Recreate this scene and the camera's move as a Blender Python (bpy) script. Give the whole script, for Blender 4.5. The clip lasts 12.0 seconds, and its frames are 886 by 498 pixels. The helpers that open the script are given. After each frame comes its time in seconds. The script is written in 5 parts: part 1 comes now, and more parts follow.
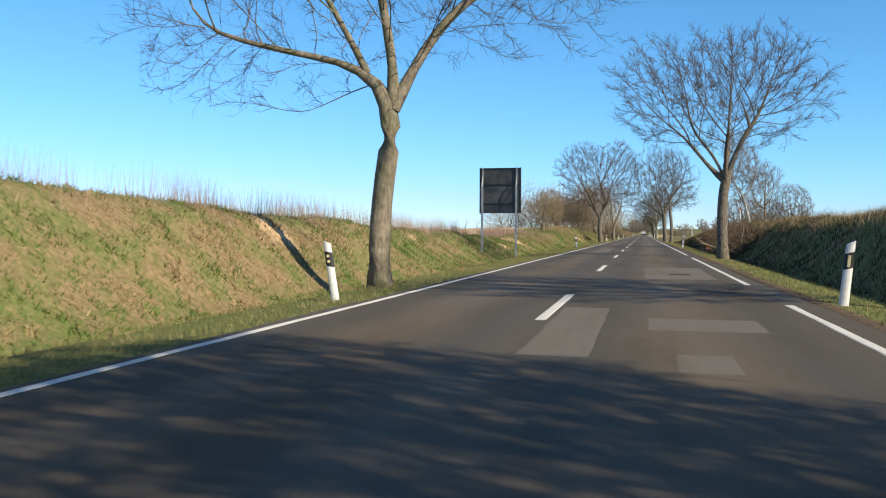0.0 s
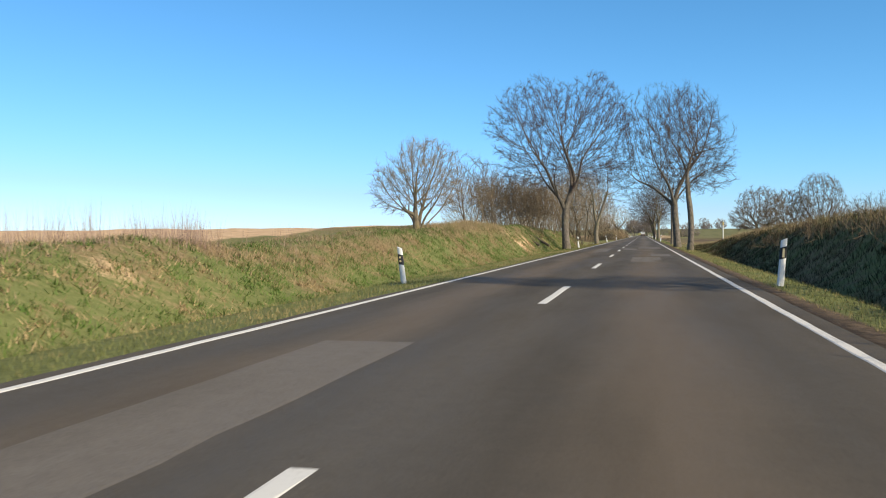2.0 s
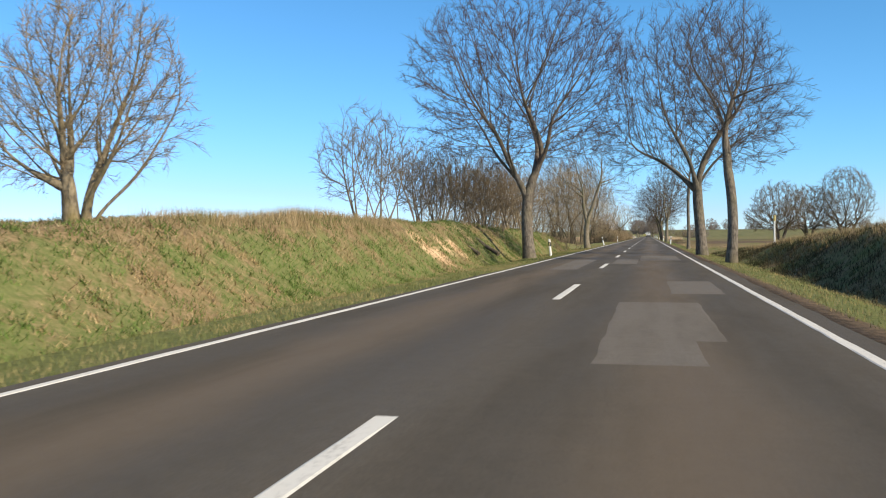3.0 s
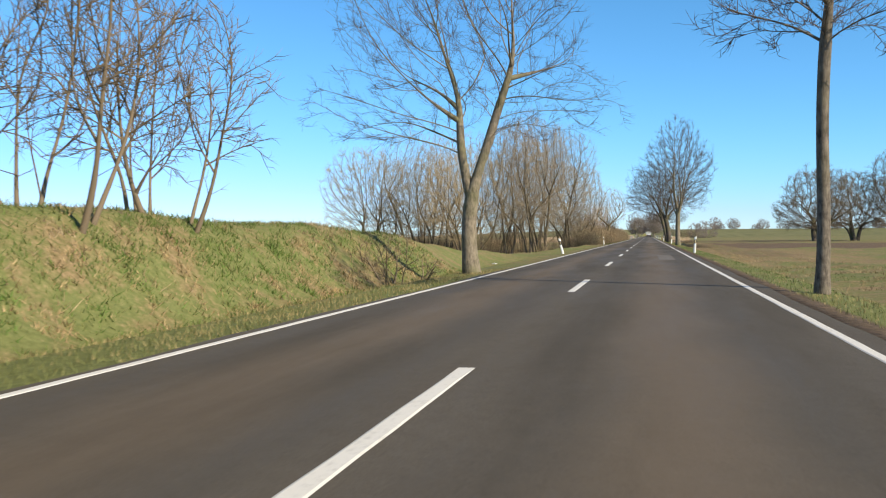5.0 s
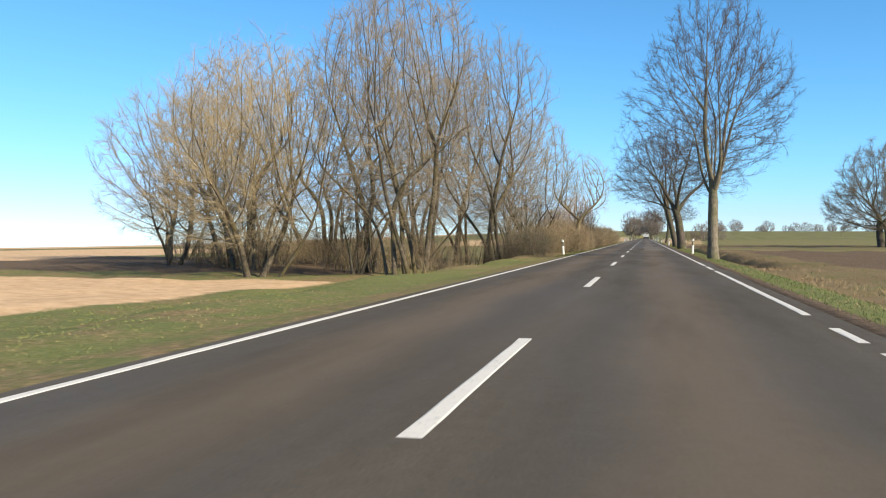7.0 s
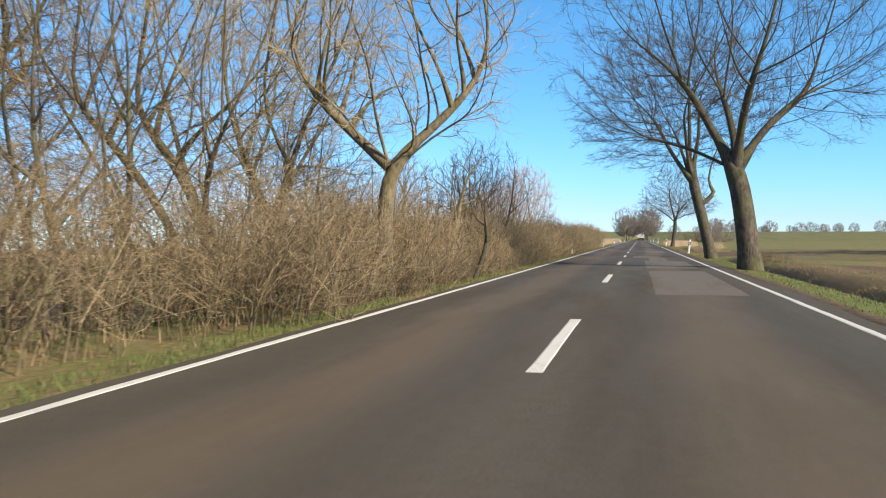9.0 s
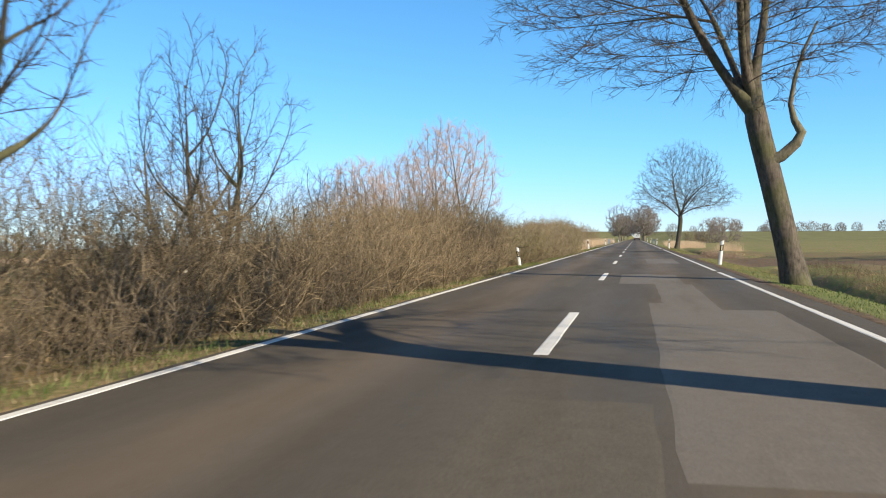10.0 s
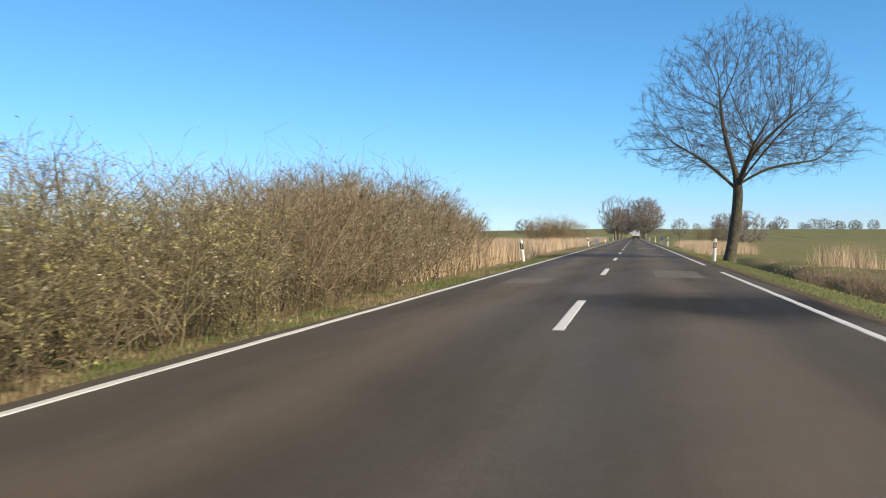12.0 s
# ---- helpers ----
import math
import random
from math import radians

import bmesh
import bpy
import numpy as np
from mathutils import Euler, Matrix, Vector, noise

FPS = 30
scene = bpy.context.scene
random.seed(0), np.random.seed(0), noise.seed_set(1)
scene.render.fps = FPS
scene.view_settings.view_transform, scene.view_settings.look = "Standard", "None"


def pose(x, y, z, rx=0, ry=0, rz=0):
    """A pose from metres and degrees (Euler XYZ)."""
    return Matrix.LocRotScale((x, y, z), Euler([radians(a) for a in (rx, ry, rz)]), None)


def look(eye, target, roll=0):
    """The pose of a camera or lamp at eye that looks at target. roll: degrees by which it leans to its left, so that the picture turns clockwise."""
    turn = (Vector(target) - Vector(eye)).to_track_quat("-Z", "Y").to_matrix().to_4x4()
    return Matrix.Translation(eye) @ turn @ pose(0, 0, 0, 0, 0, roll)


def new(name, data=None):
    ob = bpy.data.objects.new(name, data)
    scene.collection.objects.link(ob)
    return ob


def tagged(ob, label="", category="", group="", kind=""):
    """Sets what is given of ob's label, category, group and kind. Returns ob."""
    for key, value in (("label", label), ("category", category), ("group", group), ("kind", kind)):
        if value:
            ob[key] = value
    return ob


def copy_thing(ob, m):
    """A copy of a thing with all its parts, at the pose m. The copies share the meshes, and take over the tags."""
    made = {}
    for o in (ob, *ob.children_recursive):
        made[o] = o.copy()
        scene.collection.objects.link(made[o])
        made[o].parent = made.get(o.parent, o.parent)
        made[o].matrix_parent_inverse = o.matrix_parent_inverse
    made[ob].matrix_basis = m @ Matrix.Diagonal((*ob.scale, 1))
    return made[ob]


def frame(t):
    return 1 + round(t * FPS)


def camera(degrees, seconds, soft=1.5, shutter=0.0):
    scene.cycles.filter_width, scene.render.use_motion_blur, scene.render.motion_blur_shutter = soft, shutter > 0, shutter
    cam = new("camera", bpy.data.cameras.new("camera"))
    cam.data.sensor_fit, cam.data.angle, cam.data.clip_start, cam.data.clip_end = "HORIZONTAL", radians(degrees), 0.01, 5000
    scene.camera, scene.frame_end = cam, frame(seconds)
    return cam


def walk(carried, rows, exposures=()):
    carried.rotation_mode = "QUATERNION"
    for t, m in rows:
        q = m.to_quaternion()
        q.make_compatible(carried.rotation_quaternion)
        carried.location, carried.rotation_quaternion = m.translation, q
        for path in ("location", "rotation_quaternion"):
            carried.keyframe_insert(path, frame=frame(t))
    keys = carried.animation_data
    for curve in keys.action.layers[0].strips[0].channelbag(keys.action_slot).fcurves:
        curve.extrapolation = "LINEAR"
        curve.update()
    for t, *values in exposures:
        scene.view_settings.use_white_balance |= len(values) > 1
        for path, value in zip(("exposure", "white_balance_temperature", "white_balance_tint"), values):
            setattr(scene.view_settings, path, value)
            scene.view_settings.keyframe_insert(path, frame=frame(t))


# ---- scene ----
cam = camera(53.00, 12.0, soft=1.1, shutter=0.05)
PATH = [
    (0.0, 1.047, 0.000, 0.909, 12.686, -1.043, -0.283),
    (0.5, 1.052, 11.830, 0.909, 12.793, -1.064, -0.056),
    (1.0, 1.145, 23.721, 0.909, 12.568, -0.927, -0.025),
    (1.5, 1.177, 35.632, 0.909, 12.413, -1.006, -0.026),
    (2.0, 1.295, 47.593, 0.909, 12.662, -0.884, 0.277),
    (2.5, 1.237, 59.533, 0.909, 12.877, -0.921, 0.258),
    (3.0, 1.294, 71.526, 0.909, 12.996, -0.778, 0.440),
    (3.5, 1.281, 83.553, 0.909, 12.798, -0.851, 0.169),
    (5.5, 1.206, 131.942, 0.909, 13.103, -0.783, 0.402),
    (6.0, 1.174, 143.995, 0.909, 13.246, -0.677, 0.323),
    (6.5, 1.077, 155.947, 0.909, 13.075, -0.828, -0.060),
    (7.0, 1.035, 167.944, 0.909, 12.816, -0.800, -0.139),
    (7.5, 0.970, 179.922, 0.909, 12.798, -0.805, -0.263),
    (9.5, 0.661, 227.844, 0.909, 12.330, -0.687, 0.051),
    (10.0, 0.718, 239.901, 0.909, 12.192, -0.698, 0.050),
    (10.5, 0.742, 251.938, 0.909, 12.023, -0.656, 0.223),
    (11.0, 0.782, 264.018, 0.909, 11.830, -0.728, 0.229),
    (11.5, 0.726, 276.076, 0.909, 11.925, -0.796, -0.075),
    (12.0, 0.712, 288.216, 0.909, 12.127, -0.857, -0.108),
]
walk(cam, [(t, pose(x, y, z, 90 + pitch, roll, yaw)) for t, x, y, z, yaw, pitch, roll in PATH],
     exposures=((0.0, 0.13), (1.0, 0.1), (2.2, 0.03), (3.2, 0.12), (5.5, 0.17), (6.5, 0.18), (7.5, 0.28), (9.5, 0.25), (10.5, 0.29), (11.5, 0.1), (12.0, 0.04)))

# ---- sky and sun ----
SUN_AZ = radians(-27)          # direction towards the sun, from +x
SUN_EL = radians(31)
world = bpy.data.worlds.new("sky")
scene.world = world
world.use_nodes = True
wn = world.node_tree.nodes
sky = wn.new("ShaderNodeTexSky")
sky.sky_type = "NISHITA"
sky.sun_disc = False
sky.sun_elevation = SUN_EL
sky.sun_rotation = math.pi / 2 - SUN_AZ
sky.altitude = 2500
sky.air_density = 1.0
sky.dust_density = 0.0
sky.ozone_density = 2.0
wn["Background"].inputs["Strength"].default_value = 0.15
# very clear, deep blue spring air, paler and less green towards the horizon
links = world.node_tree.links
split = wn.new("ShaderNodeSeparateColor")
links.new(sky.outputs["Color"], split.inputs[0])
low = wn.new("ShaderNodeMapRange")
for k, v in (("From Min", 1.3), ("From Max", 6.0), ("To Min", 0.0), ("To Max", 1.0)):
    low.inputs[k].default_value = v
links.new(split.outputs["Red"], low.inputs["Value"])
tint = wn.new("ShaderNodeMix")
tint.data_type = "RGBA"
tint.inputs[6].default_value = (0.52, 1.0, 1.18, 1)
tint.inputs[7].default_value = (0.56, 0.72, 0.98, 1)
links.new(low.outputs["Result"], tint.inputs[0])
high = wn.new("ShaderNodeMapRange")
for k, v in (("From Min", 0.7), ("From Max", 1.2), ("To Min", 0.0), ("To Max", 1.0)):
    high.inputs[k].default_value = v
links.new(split.outputs["Red"], high.inputs["Value"])
tint2 = wn.new("ShaderNodeMix")
tint2.data_type = "RGBA"
tint2.inputs[6].default_value = (1.0, 0.95, 0.9, 1)
links.new(high.outputs["Result"], tint2.inputs[0])
links.new(tint.outputs[2], tint2.inputs[7])
clear = wn.new("ShaderNodeMix")
clear.data_type, clear.blend_type = "RGBA", "MULTIPLY"
clear.inputs[0].default_value = 1.0
links.new(sky.outputs["Color"], clear.inputs[6])
links.new(tint2.outputs[2], clear.inputs[7])
links.new(clear.outputs[2], wn["Background"].inputs["Color"])
sun_data = bpy.data.lights.new("sun", "SUN")
sun_data.energy = 6.6
sun_data.angle = radians(0.53)
sun_data.color = (1.0, 0.86, 0.64)
sun = new("sun", sun_data)
to_sun = Vector((math.cos(SUN_AZ) * math.cos(SUN_EL), math.sin(SUN_AZ) * math.cos(SUN_EL), math.sin(SUN_EL)))
sun.matrix_world = look((0, 0, 60), Vector((0, 0, 60)) - to_sun)

# ---- materials ----
class Nodes:
    """Short hand for a node material."""

    def __init__(self, name, rough=0.8, spec=0.3, metal=0.0):
        self.mat = bpy.data.materials.new(name)
        self.mat.use_nodes = True
        self.t = self.mat.node_tree
        self.b = self.t.nodes["Principled BSDF"]
        self.b.inputs["Roughness"].default_value = rough
        self.b.inputs["Specular IOR Level"].default_value = spec
        self.b.inputs["Metallic"].default_value = metal

    def link(self, a, b):
        self.t.links.new(a, b)

    def pos(self):
        return self.t.nodes.new("ShaderNodeNewGeometry").outputs["Position"]

    def obj(self):
        return self.t.nodes.new("ShaderNodeTexCoord").outputs["Object"]

    def stretch(self, vec, sx, sy, sz):
        n = self.t.nodes.new("ShaderNodeMapping")
        n.inputs["Scale"].default_value = (sx, sy, sz)
        self.link(vec, n.inputs["Vector"])
        return n.outputs["Vector"]

    def noise(self, vec, scale, detail=4, rough=0.6):
        n = self.t.nodes.new("ShaderNodeTexNoise")
        n.inputs["Scale"].default_value = scale
        n.inputs["Detail"].default_value = detail
        n.inputs["Roughness"].default_value = rough
        self.link(vec, n.inputs["Vector"])
        return n.outputs["Fac"]

    def remap(self, fac, lo, hi, a=0.0, b=1.0):
        n = self.t.nodes.new("ShaderNodeMapRange")
        n.clamp = True
        for k, v in (("From Min", lo), ("From Max", hi), ("To Min", a), ("To Max", b)):
            n.inputs[k].default_value = v
        self.link(fac, n.inputs["Value"])
        return n.outputs["Result"]

    def maths(self, op, a, b):
        n = self.t.nodes.new("ShaderNodeMath")
        n.operation = op
        for k, v in ((0, a), (1, b)):
            if isinstance(v, (int, float)):
                n.inputs[k].default_value = v
            else:
                self.link(v, n.inputs[k])
        return n.outputs[0]

    def mix(self, fac, a, b, mode="MIX"):
        n = self.t.nodes.new("ShaderNodeMix")
        n.data_type = "RGBA"
        n.blend_type = mode
        if isinstance(fac, (int, float)):
            n.inputs[0].default_value = fac
        else:
            self.link(fac, n.inputs[0])
        for k, v in ((6, a), (7, b)):
            if isinstance(v, tuple):
                n.inputs[k].default_value = (*v, 1)
            else:
                self.link(v, n.inputs[k])
        return n.outputs[2]

    def color(self, c):
        if isinstance(c, tuple):
            self.b.inputs["Base Color"].default_value = (*c, 1)
        else:
            self.link(c, self.b.inputs["Base Color"])
        return self

    def bump(self, height, strength, dist):
        n = self.t.nodes.new("ShaderNodeBump")
        n.inputs["Strength"].default_value = strength
        n.inputs["Distance"].default_value = dist
        self.link(height, n.inputs["Height"])
        self.link(n.outputs["Normal"], self.b.inputs["Normal"])
        return self

    def attr(self, name):
        n = self.t.nodes.new("ShaderNodeAttribute")
        n.attribute_name = name
        return n.outputs["Fac"]

    def island(self):
        return self.t.nodes.new("ShaderNodeNewGeometry").outputs["Random Per Island"]


def plain(name, c, rough=0.6, spec=0.3, metal=0.0, grain=0.12, scale=30.0, bump=0.0):
    n = Nodes(name, rough, spec, metal)
    p = n.obj()
    f = n.noise(p, scale, 5)
    g = n.noise(p, scale * 0.13, 3)
    dark = tuple(v * (1 - 2.2 * grain) for v in c)
    light = tuple(min(1, v * (1 + grain)) for v in c)
    n.color(n.mix(n.remap(n.maths("ADD", f, g), 0.75, 1.25), dark, light))
    if bump:
        n.bump(f, bump, 0.01)
    return n.mat


def bark_mat(name, dark, light, moss=(0.1, 0.11, 0.04), moss_amount=0.5):
    n = Nodes(name, 0.9, 0.15)
    p = n.obj()
    ridges = n.noise(n.stretch(p, 12, 12, 3.2), 1.5, 6, 0.65)
    blot = n.noise(p, 1.1, 4)
    lichen = n.noise(p, 5.0, 5, 0.7)
    c = n.mix(n.remap(n.maths("ADD", n.maths("MULTIPLY", ridges, 0.6), n.maths("MULTIPLY", lichen, 0.4)), 0.38, 0.62), dark, light)
    c = n.mix(n.maths("MULTIPLY", n.remap(blot, 0.45, 0.62), moss_amount), c, moss)
    n.color(c).bump(ridges, 0.6, 0.025)
    return n.mat


def twig_mat(name, a, b):
    n = Nodes(name, 0.85, 0.15)
    n.color(n.mix(n.island(), a, b))
    return n.mat


def ground_colour(n, p):
    """Turf: green and straw in patches of several sizes, from world position."""
    big = n.noise(p, 0.16, 3)
    mid = n.noise(p, 1.15, 5, 0.62)
    fine = n.noise(p, 9.0, 5, 0.7)
    green = n.mix(n.remap(fine, 0.3, 0.7), (0.108, 0.124, 0.043), (0.186, 0.2, 0.075))
    straw = n.mix(n.remap(fine, 0.3, 0.7), (0.13, 0.092, 0.046), (0.31, 0.23, 0.128))
    f = n.maths("ADD", n.maths("MULTIPLY", big, 0.25), n.maths("ADD", n.maths("MULTIPLY", mid, 0.45), n.maths("MULTIPLY", fine, 0.3)))
    return green, straw, f, fine


def turf_mat():
    n = Nodes("turf", 0.95, 0.1)
    p = n.pos()
    green, straw, f, fine = ground_colour(n, p)
    dry = n.attr("dry")
    fac = n.remap(n.maths("ADD", f, n.maths("SUBTRACT", dry, 0.5)), 0.44, 0.56)
    c = n.mix(fac, green, straw)
    soil = n.mix(n.remap(fine, 0.3, 0.7), (0.06, 0.045, 0.032), (0.2, 0.145, 0.095))
    earth = n.maths("ADD", n.attr("soil"), n.maths("MULTIPLY", n.maths("SUBTRACT", fine, 0.5), 0.5))
    c = n.mix(n.remap(earth, 0.4, 0.6), c, soil)
    sand = n.mix(n.remap(n.noise(p, 2.0, 5), 0.3, 0.7), (0.46, 0.31, 0.18), (0.65, 0.465, 0.29))
    c = n.mix(n.remap(n.maths("ADD", n.attr("sand"), n.maths("MULTIPLY", n.maths("SUBTRACT", fine, 0.5), 0.4)), 0.4, 0.6), c, sand)
    crop = n.mix(n.remap(n.noise(n.stretch(p, 1, 0.05, 1), 0.35, 4), 0.35, 0.65), (0.125, 0.128, 0.052), (0.185, 0.178, 0.08))
    c = n.mix(n.attr("crop"), c, crop)
    n.color(c)
    n.bump(n.noise(p, 14, 6, 0.7), 0.55, 0.05)
    return n.mat


def blade_mat(name, a, b, straw_a, straw_b, shift):
    n = Nodes(name, 0.8, 0.15)
    p = n.pos()
    big = n.noise(p, 0.16, 3)
    mid = n.noise(p, 1.15, 5, 0.62)
    f = n.maths("ADD", n.maths("MULTIPLY", big, 0.4), n.maths("MULTIPLY", mid, 0.6))
    isl = n.island()
    clump = n.remap(n.noise(p, 4.5, 3), 0.38, 0.62)
    shade = n.maths("ADD", n.maths("MULTIPLY", isl, 0.45), n.maths("MULTIPLY", clump, 0.55))
    green = n.mix(shade, a, b)
    straw = n.mix(isl, straw_a, straw_b)
    f2 = n.maths("ADD", f, n.maths("MULTIPLY", n.maths("SUBTRACT", isl, 0.5), 0.1))
    n.color(n.mix(n.remap(f2, 0.47 - shift, 0.53 - shift), green, straw))
    return n.mat


def asphalt_mat(name, dark, light, tracks):
    n = Nodes(name, 0.82, 0.12)
    p = n.pos()
    grain = n.noise(p, 160, 3, 0.7)
    stains = n.noise(n.stretch(p, 1, 0.12, 1), 0.9, 4)
    worn = n.noise(p, 0.35, 4)
    speck = n.noise(p, 48, 2, 0.5)
    blotch = n.noise(p, 7, 4, 0.65)
    mottle = n.maths("ADD", n.maths("MULTIPLY", grain, 0.45), n.maths("ADD", n.maths("MULTIPLY", speck, 0.35), n.maths("MULTIPLY", blotch, 0.2)))
    c = n.mix(n.remap(mottle, 0.36, 0.64), dark, light)
    if tracks:
        sep = n.t.nodes.new("ShaderNodeSeparateXYZ")
        n.link(p, sep.inputs[0])
        wob = n.maths("ADD", sep.outputs["X"], n.maths("MULTIPLY", n.maths("SUBTRACT", worn, 0.5), 0.9))
        # a pale brown dust band down the middle of each lane
        for x0 in (-1.25, 1.45):
            d = n.maths("ABSOLUTE", n.maths("SUBTRACT", wob, x0), 0)
            band = n.remap(d, 0.1, 0.75, 0.42, 0.0)
            c = n.mix(band, c, (0.16, 0.12, 0.082))
        for x0 in (-2.0, -0.55, 0.65, 2.25):
            d = n.maths("ABSOLUTE", n.maths("SUBTRACT", wob, x0), 0)
            c = n.mix(n.remap(d, 0.1, 0.5, 0.3, 0.0), c, (0.052, 0.047, 0.041))
        # a cast shadow across one lane, painted in as a broad dark blot
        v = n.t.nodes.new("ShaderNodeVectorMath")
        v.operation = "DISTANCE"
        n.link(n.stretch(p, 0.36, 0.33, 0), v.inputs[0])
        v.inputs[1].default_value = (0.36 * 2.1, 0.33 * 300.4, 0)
        shadow_blot = n.maths("ADD", v.outputs["Value"], n.maths("MULTIPLY", n.maths("SUBTRACT", n.noise(n.stretch(p, 1, 0.4, 1), 0.9, 4), 0.5), 0.9))
        c = n.mix(n.remap(shadow_blot, 0.45, 1.05, 0.95, 0.0), c, tuple(v * 0.42 for v in dark))
    c = n.mix(n.remap(stains, 0.52, 0.7, 0.0, 0.35), c, tuple(v * 0.6 for v in dark))
    n.color(c)
    n.link(n.remap(stains, 0.35, 0.65, 0.62, 0.85), n.b.inputs["Roughness"])
    n.bump(grain, 0.5, 0.006)
    return n.mat


def paint_mat(name, c):
    n = Nodes(name, 0.65, 0.35)
    p = n.pos()
    wear = n.noise(p, 26, 6, 0.75)
    big = n.noise(p, 1.3, 4)
    f = n.remap(n.maths("ADD", wear, n.maths("MULTIPLY", big, 0.45)), 0.76, 0.96, 0.0, 0.6)
    n.color(n.mix(f, c, (0.13, 0.125, 0.12)))
    n.bump(wear, 0.3, 0.004)
    return n.mat


M_TURF = turf_mat()
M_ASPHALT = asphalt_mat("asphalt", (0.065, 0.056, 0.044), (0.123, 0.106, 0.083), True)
M_PATCH = asphalt_mat("patched asphalt", (0.108, 0.095, 0.079), (0.184, 0.163, 0.137), False)
M_PATCH_FAINT = asphalt_mat("old patched asphalt", (0.07, 0.06, 0.045), (0.13, 0.112, 0.085), False)
M_PATCH_DARK = asphalt_mat("dark patched asphalt", (0.042, 0.036, 0.027), (0.08, 0.069, 0.053), False)
M_LINE = paint_mat("road paint", (0.63, 0.615, 0.57))
M_BARK = bark_mat("grey bark", (0.1, 0.085, 0.064), (0.28, 0.24, 0.18))
M_BARK_DARK = bark_mat("dark bark", (0.04, 0.034, 0.028), (0.15, 0.125, 0.10))
M_BARK_WILLOW = bark_mat("willow bark", (0.085, 0.07, 0.05), (0.3, 0.25, 0.17), (0.17, 0.14, 0.045), 0.6)
M_BARK_COPSE = bark_mat("dark willow bark", (0.045, 0.037, 0.028), (0.175, 0.145, 0.105), (0.12, 0.1, 0.04), 0.6)
M_TWIG_GREY = twig_mat("grey-brown willow twigs", (0.2, 0.165, 0.112), (0.43, 0.36, 0.255))
M_BARK_ROW = bark_mat("brown-grey bark", (0.055, 0.047, 0.04), (0.23, 0.197, 0.162), (0.12, 0.108, 0.06), 0.4)
M_BARK_BIRCH = bark_mat("birch bark", (0.2, 0.175, 0.15), (0.6, 0.56, 0.5), (0.12, 0.1, 0.07), 0.35)
M_TWIG = twig_mat("brown twigs", (0.055, 0.043, 0.034), (0.125, 0.097, 0.076))
M_TWIG_RED = twig_mat("reddish budding twigs", (0.05, 0.035, 0.031), (0.125, 0.087, 0.072))
M_TWIG_WILLOW = twig_mat("olive willow twigs", (0.25, 0.2, 0.115), (0.48, 0.39, 0.24))
M_TWIG_PINK = twig_mat("pinkish willow twigs", (0.4, 0.285, 0.23), (0.6, 0.46, 0.39))
# twigs of the distant trees, with air haze put into the paler colour
M_TWIG_HAZE = twig_mat("far twigs greyed for haze", (0.15, 0.125, 0.11), (0.27, 0.235, 0.21))
M_SCRUB = twig_mat("scrub twigs", (0.05, 0.038, 0.024), (0.46, 0.355, 0.22))
M_SCRUB_PALE = twig_mat("pale scrub twigs", (0.06, 0.05, 0.028), (0.31, 0.265, 0.155))
M_GRASS = blade_mat("verge grass", (0.065, 0.1, 0.026), (0.155, 0.19, 0.062), (0.155, 0.12, 0.066), (0.335, 0.265, 0.16), -0.03)
M_GRASS_LUSH = blade_mat("short green grass", (0.085, 0.1, 0.033), (0.185, 0.195, 0.075), (0.17, 0.15, 0.06), (0.33, 0.26, 0.13), -0.02)
M_GRASS_LOW = blade_mat("greener bank grass", (0.07, 0.125, 0.025), (0.155, 0.215, 0.06), (0.2, 0.15, 0.075), (0.4, 0.3, 0.16), -0.015)
M_GRASS_PALE = blade_mat("pale short grass", (0.165, 0.18, 0.06), (0.26, 0.27, 0.1), (0.24, 0.19, 0.09), (0.4, 0.31, 0.165), -0.05)
# grass with the shade of the right-hand bank put into its colours
M_GRASS_SHADE = blade_mat("shade-darkened bank grass", (0.022, 0.026, 0.011), (0.048, 0.052, 0.022), (0.04, 0.033, 0.017), (0.08, 0.062, 0.034), -0.005)
M_TUFT = twig_mat("green tufts", (0.05, 0.085, 0.02), (0.13, 0.18, 0.045))
M_STRAW = blade_mat("dead grass", (0.15, 0.135, 0.055), (0.27, 0.23, 0.11), (0.2, 0.145, 0.078), (0.42, 0.315, 0.185), 0.05)
M_REED = twig_mat("dry reeds", (0.47, 0.345, 0.22), (0.62, 0.47, 0.32))
M_WHITE = plain("white plastic", (0.78, 0.78, 0.75), 0.45, 0.4, grain=0.06, scale=12)
M_BLACK = plain("black plastic", (0.025, 0.025, 0.027), 0.5, 0.4)
M_REFLECTOR = plain("amber reflector", (0.75, 0.62, 0.35), 0.2, 0.6, grain=0.03)
M_STEEL = plain("galvanised steel", (0.42, 0.43, 0.44), 0.42, 0.5, 0.7, grain=0.15, scale=20)
M_SIGNBACK = plain("grey sign back", (0.07, 0.075, 0.08), 0.5, 0.4, 0.3, grain=0.2, scale=3)
M_CATKIN = twig_mat("yellow catkins", (0.33, 0.3, 0.1), (0.5, 0.45, 0.19))
M_CATKIN_PALE = twig_mat("silvery catkins", (0.36, 0.32, 0.24), (0.58, 0.53, 0.43))
M_BRAMBLE = twig_mat("dark brambles", (0.06, 0.045, 0.03), (0.17, 0.12, 0.08))
M_BRUSH = twig_mat("cut branches", (0.085, 0.066, 0.045), (0.24, 0.19, 0.13))
M_STALK = twig_mat("dead stalks", (0.2, 0.135, 0.105), (0.42, 0.3, 0.235))
M_STEM = bark_mat("scrub stems", (0.09, 0.07, 0.05), (0.27, 0.21, 0.14))
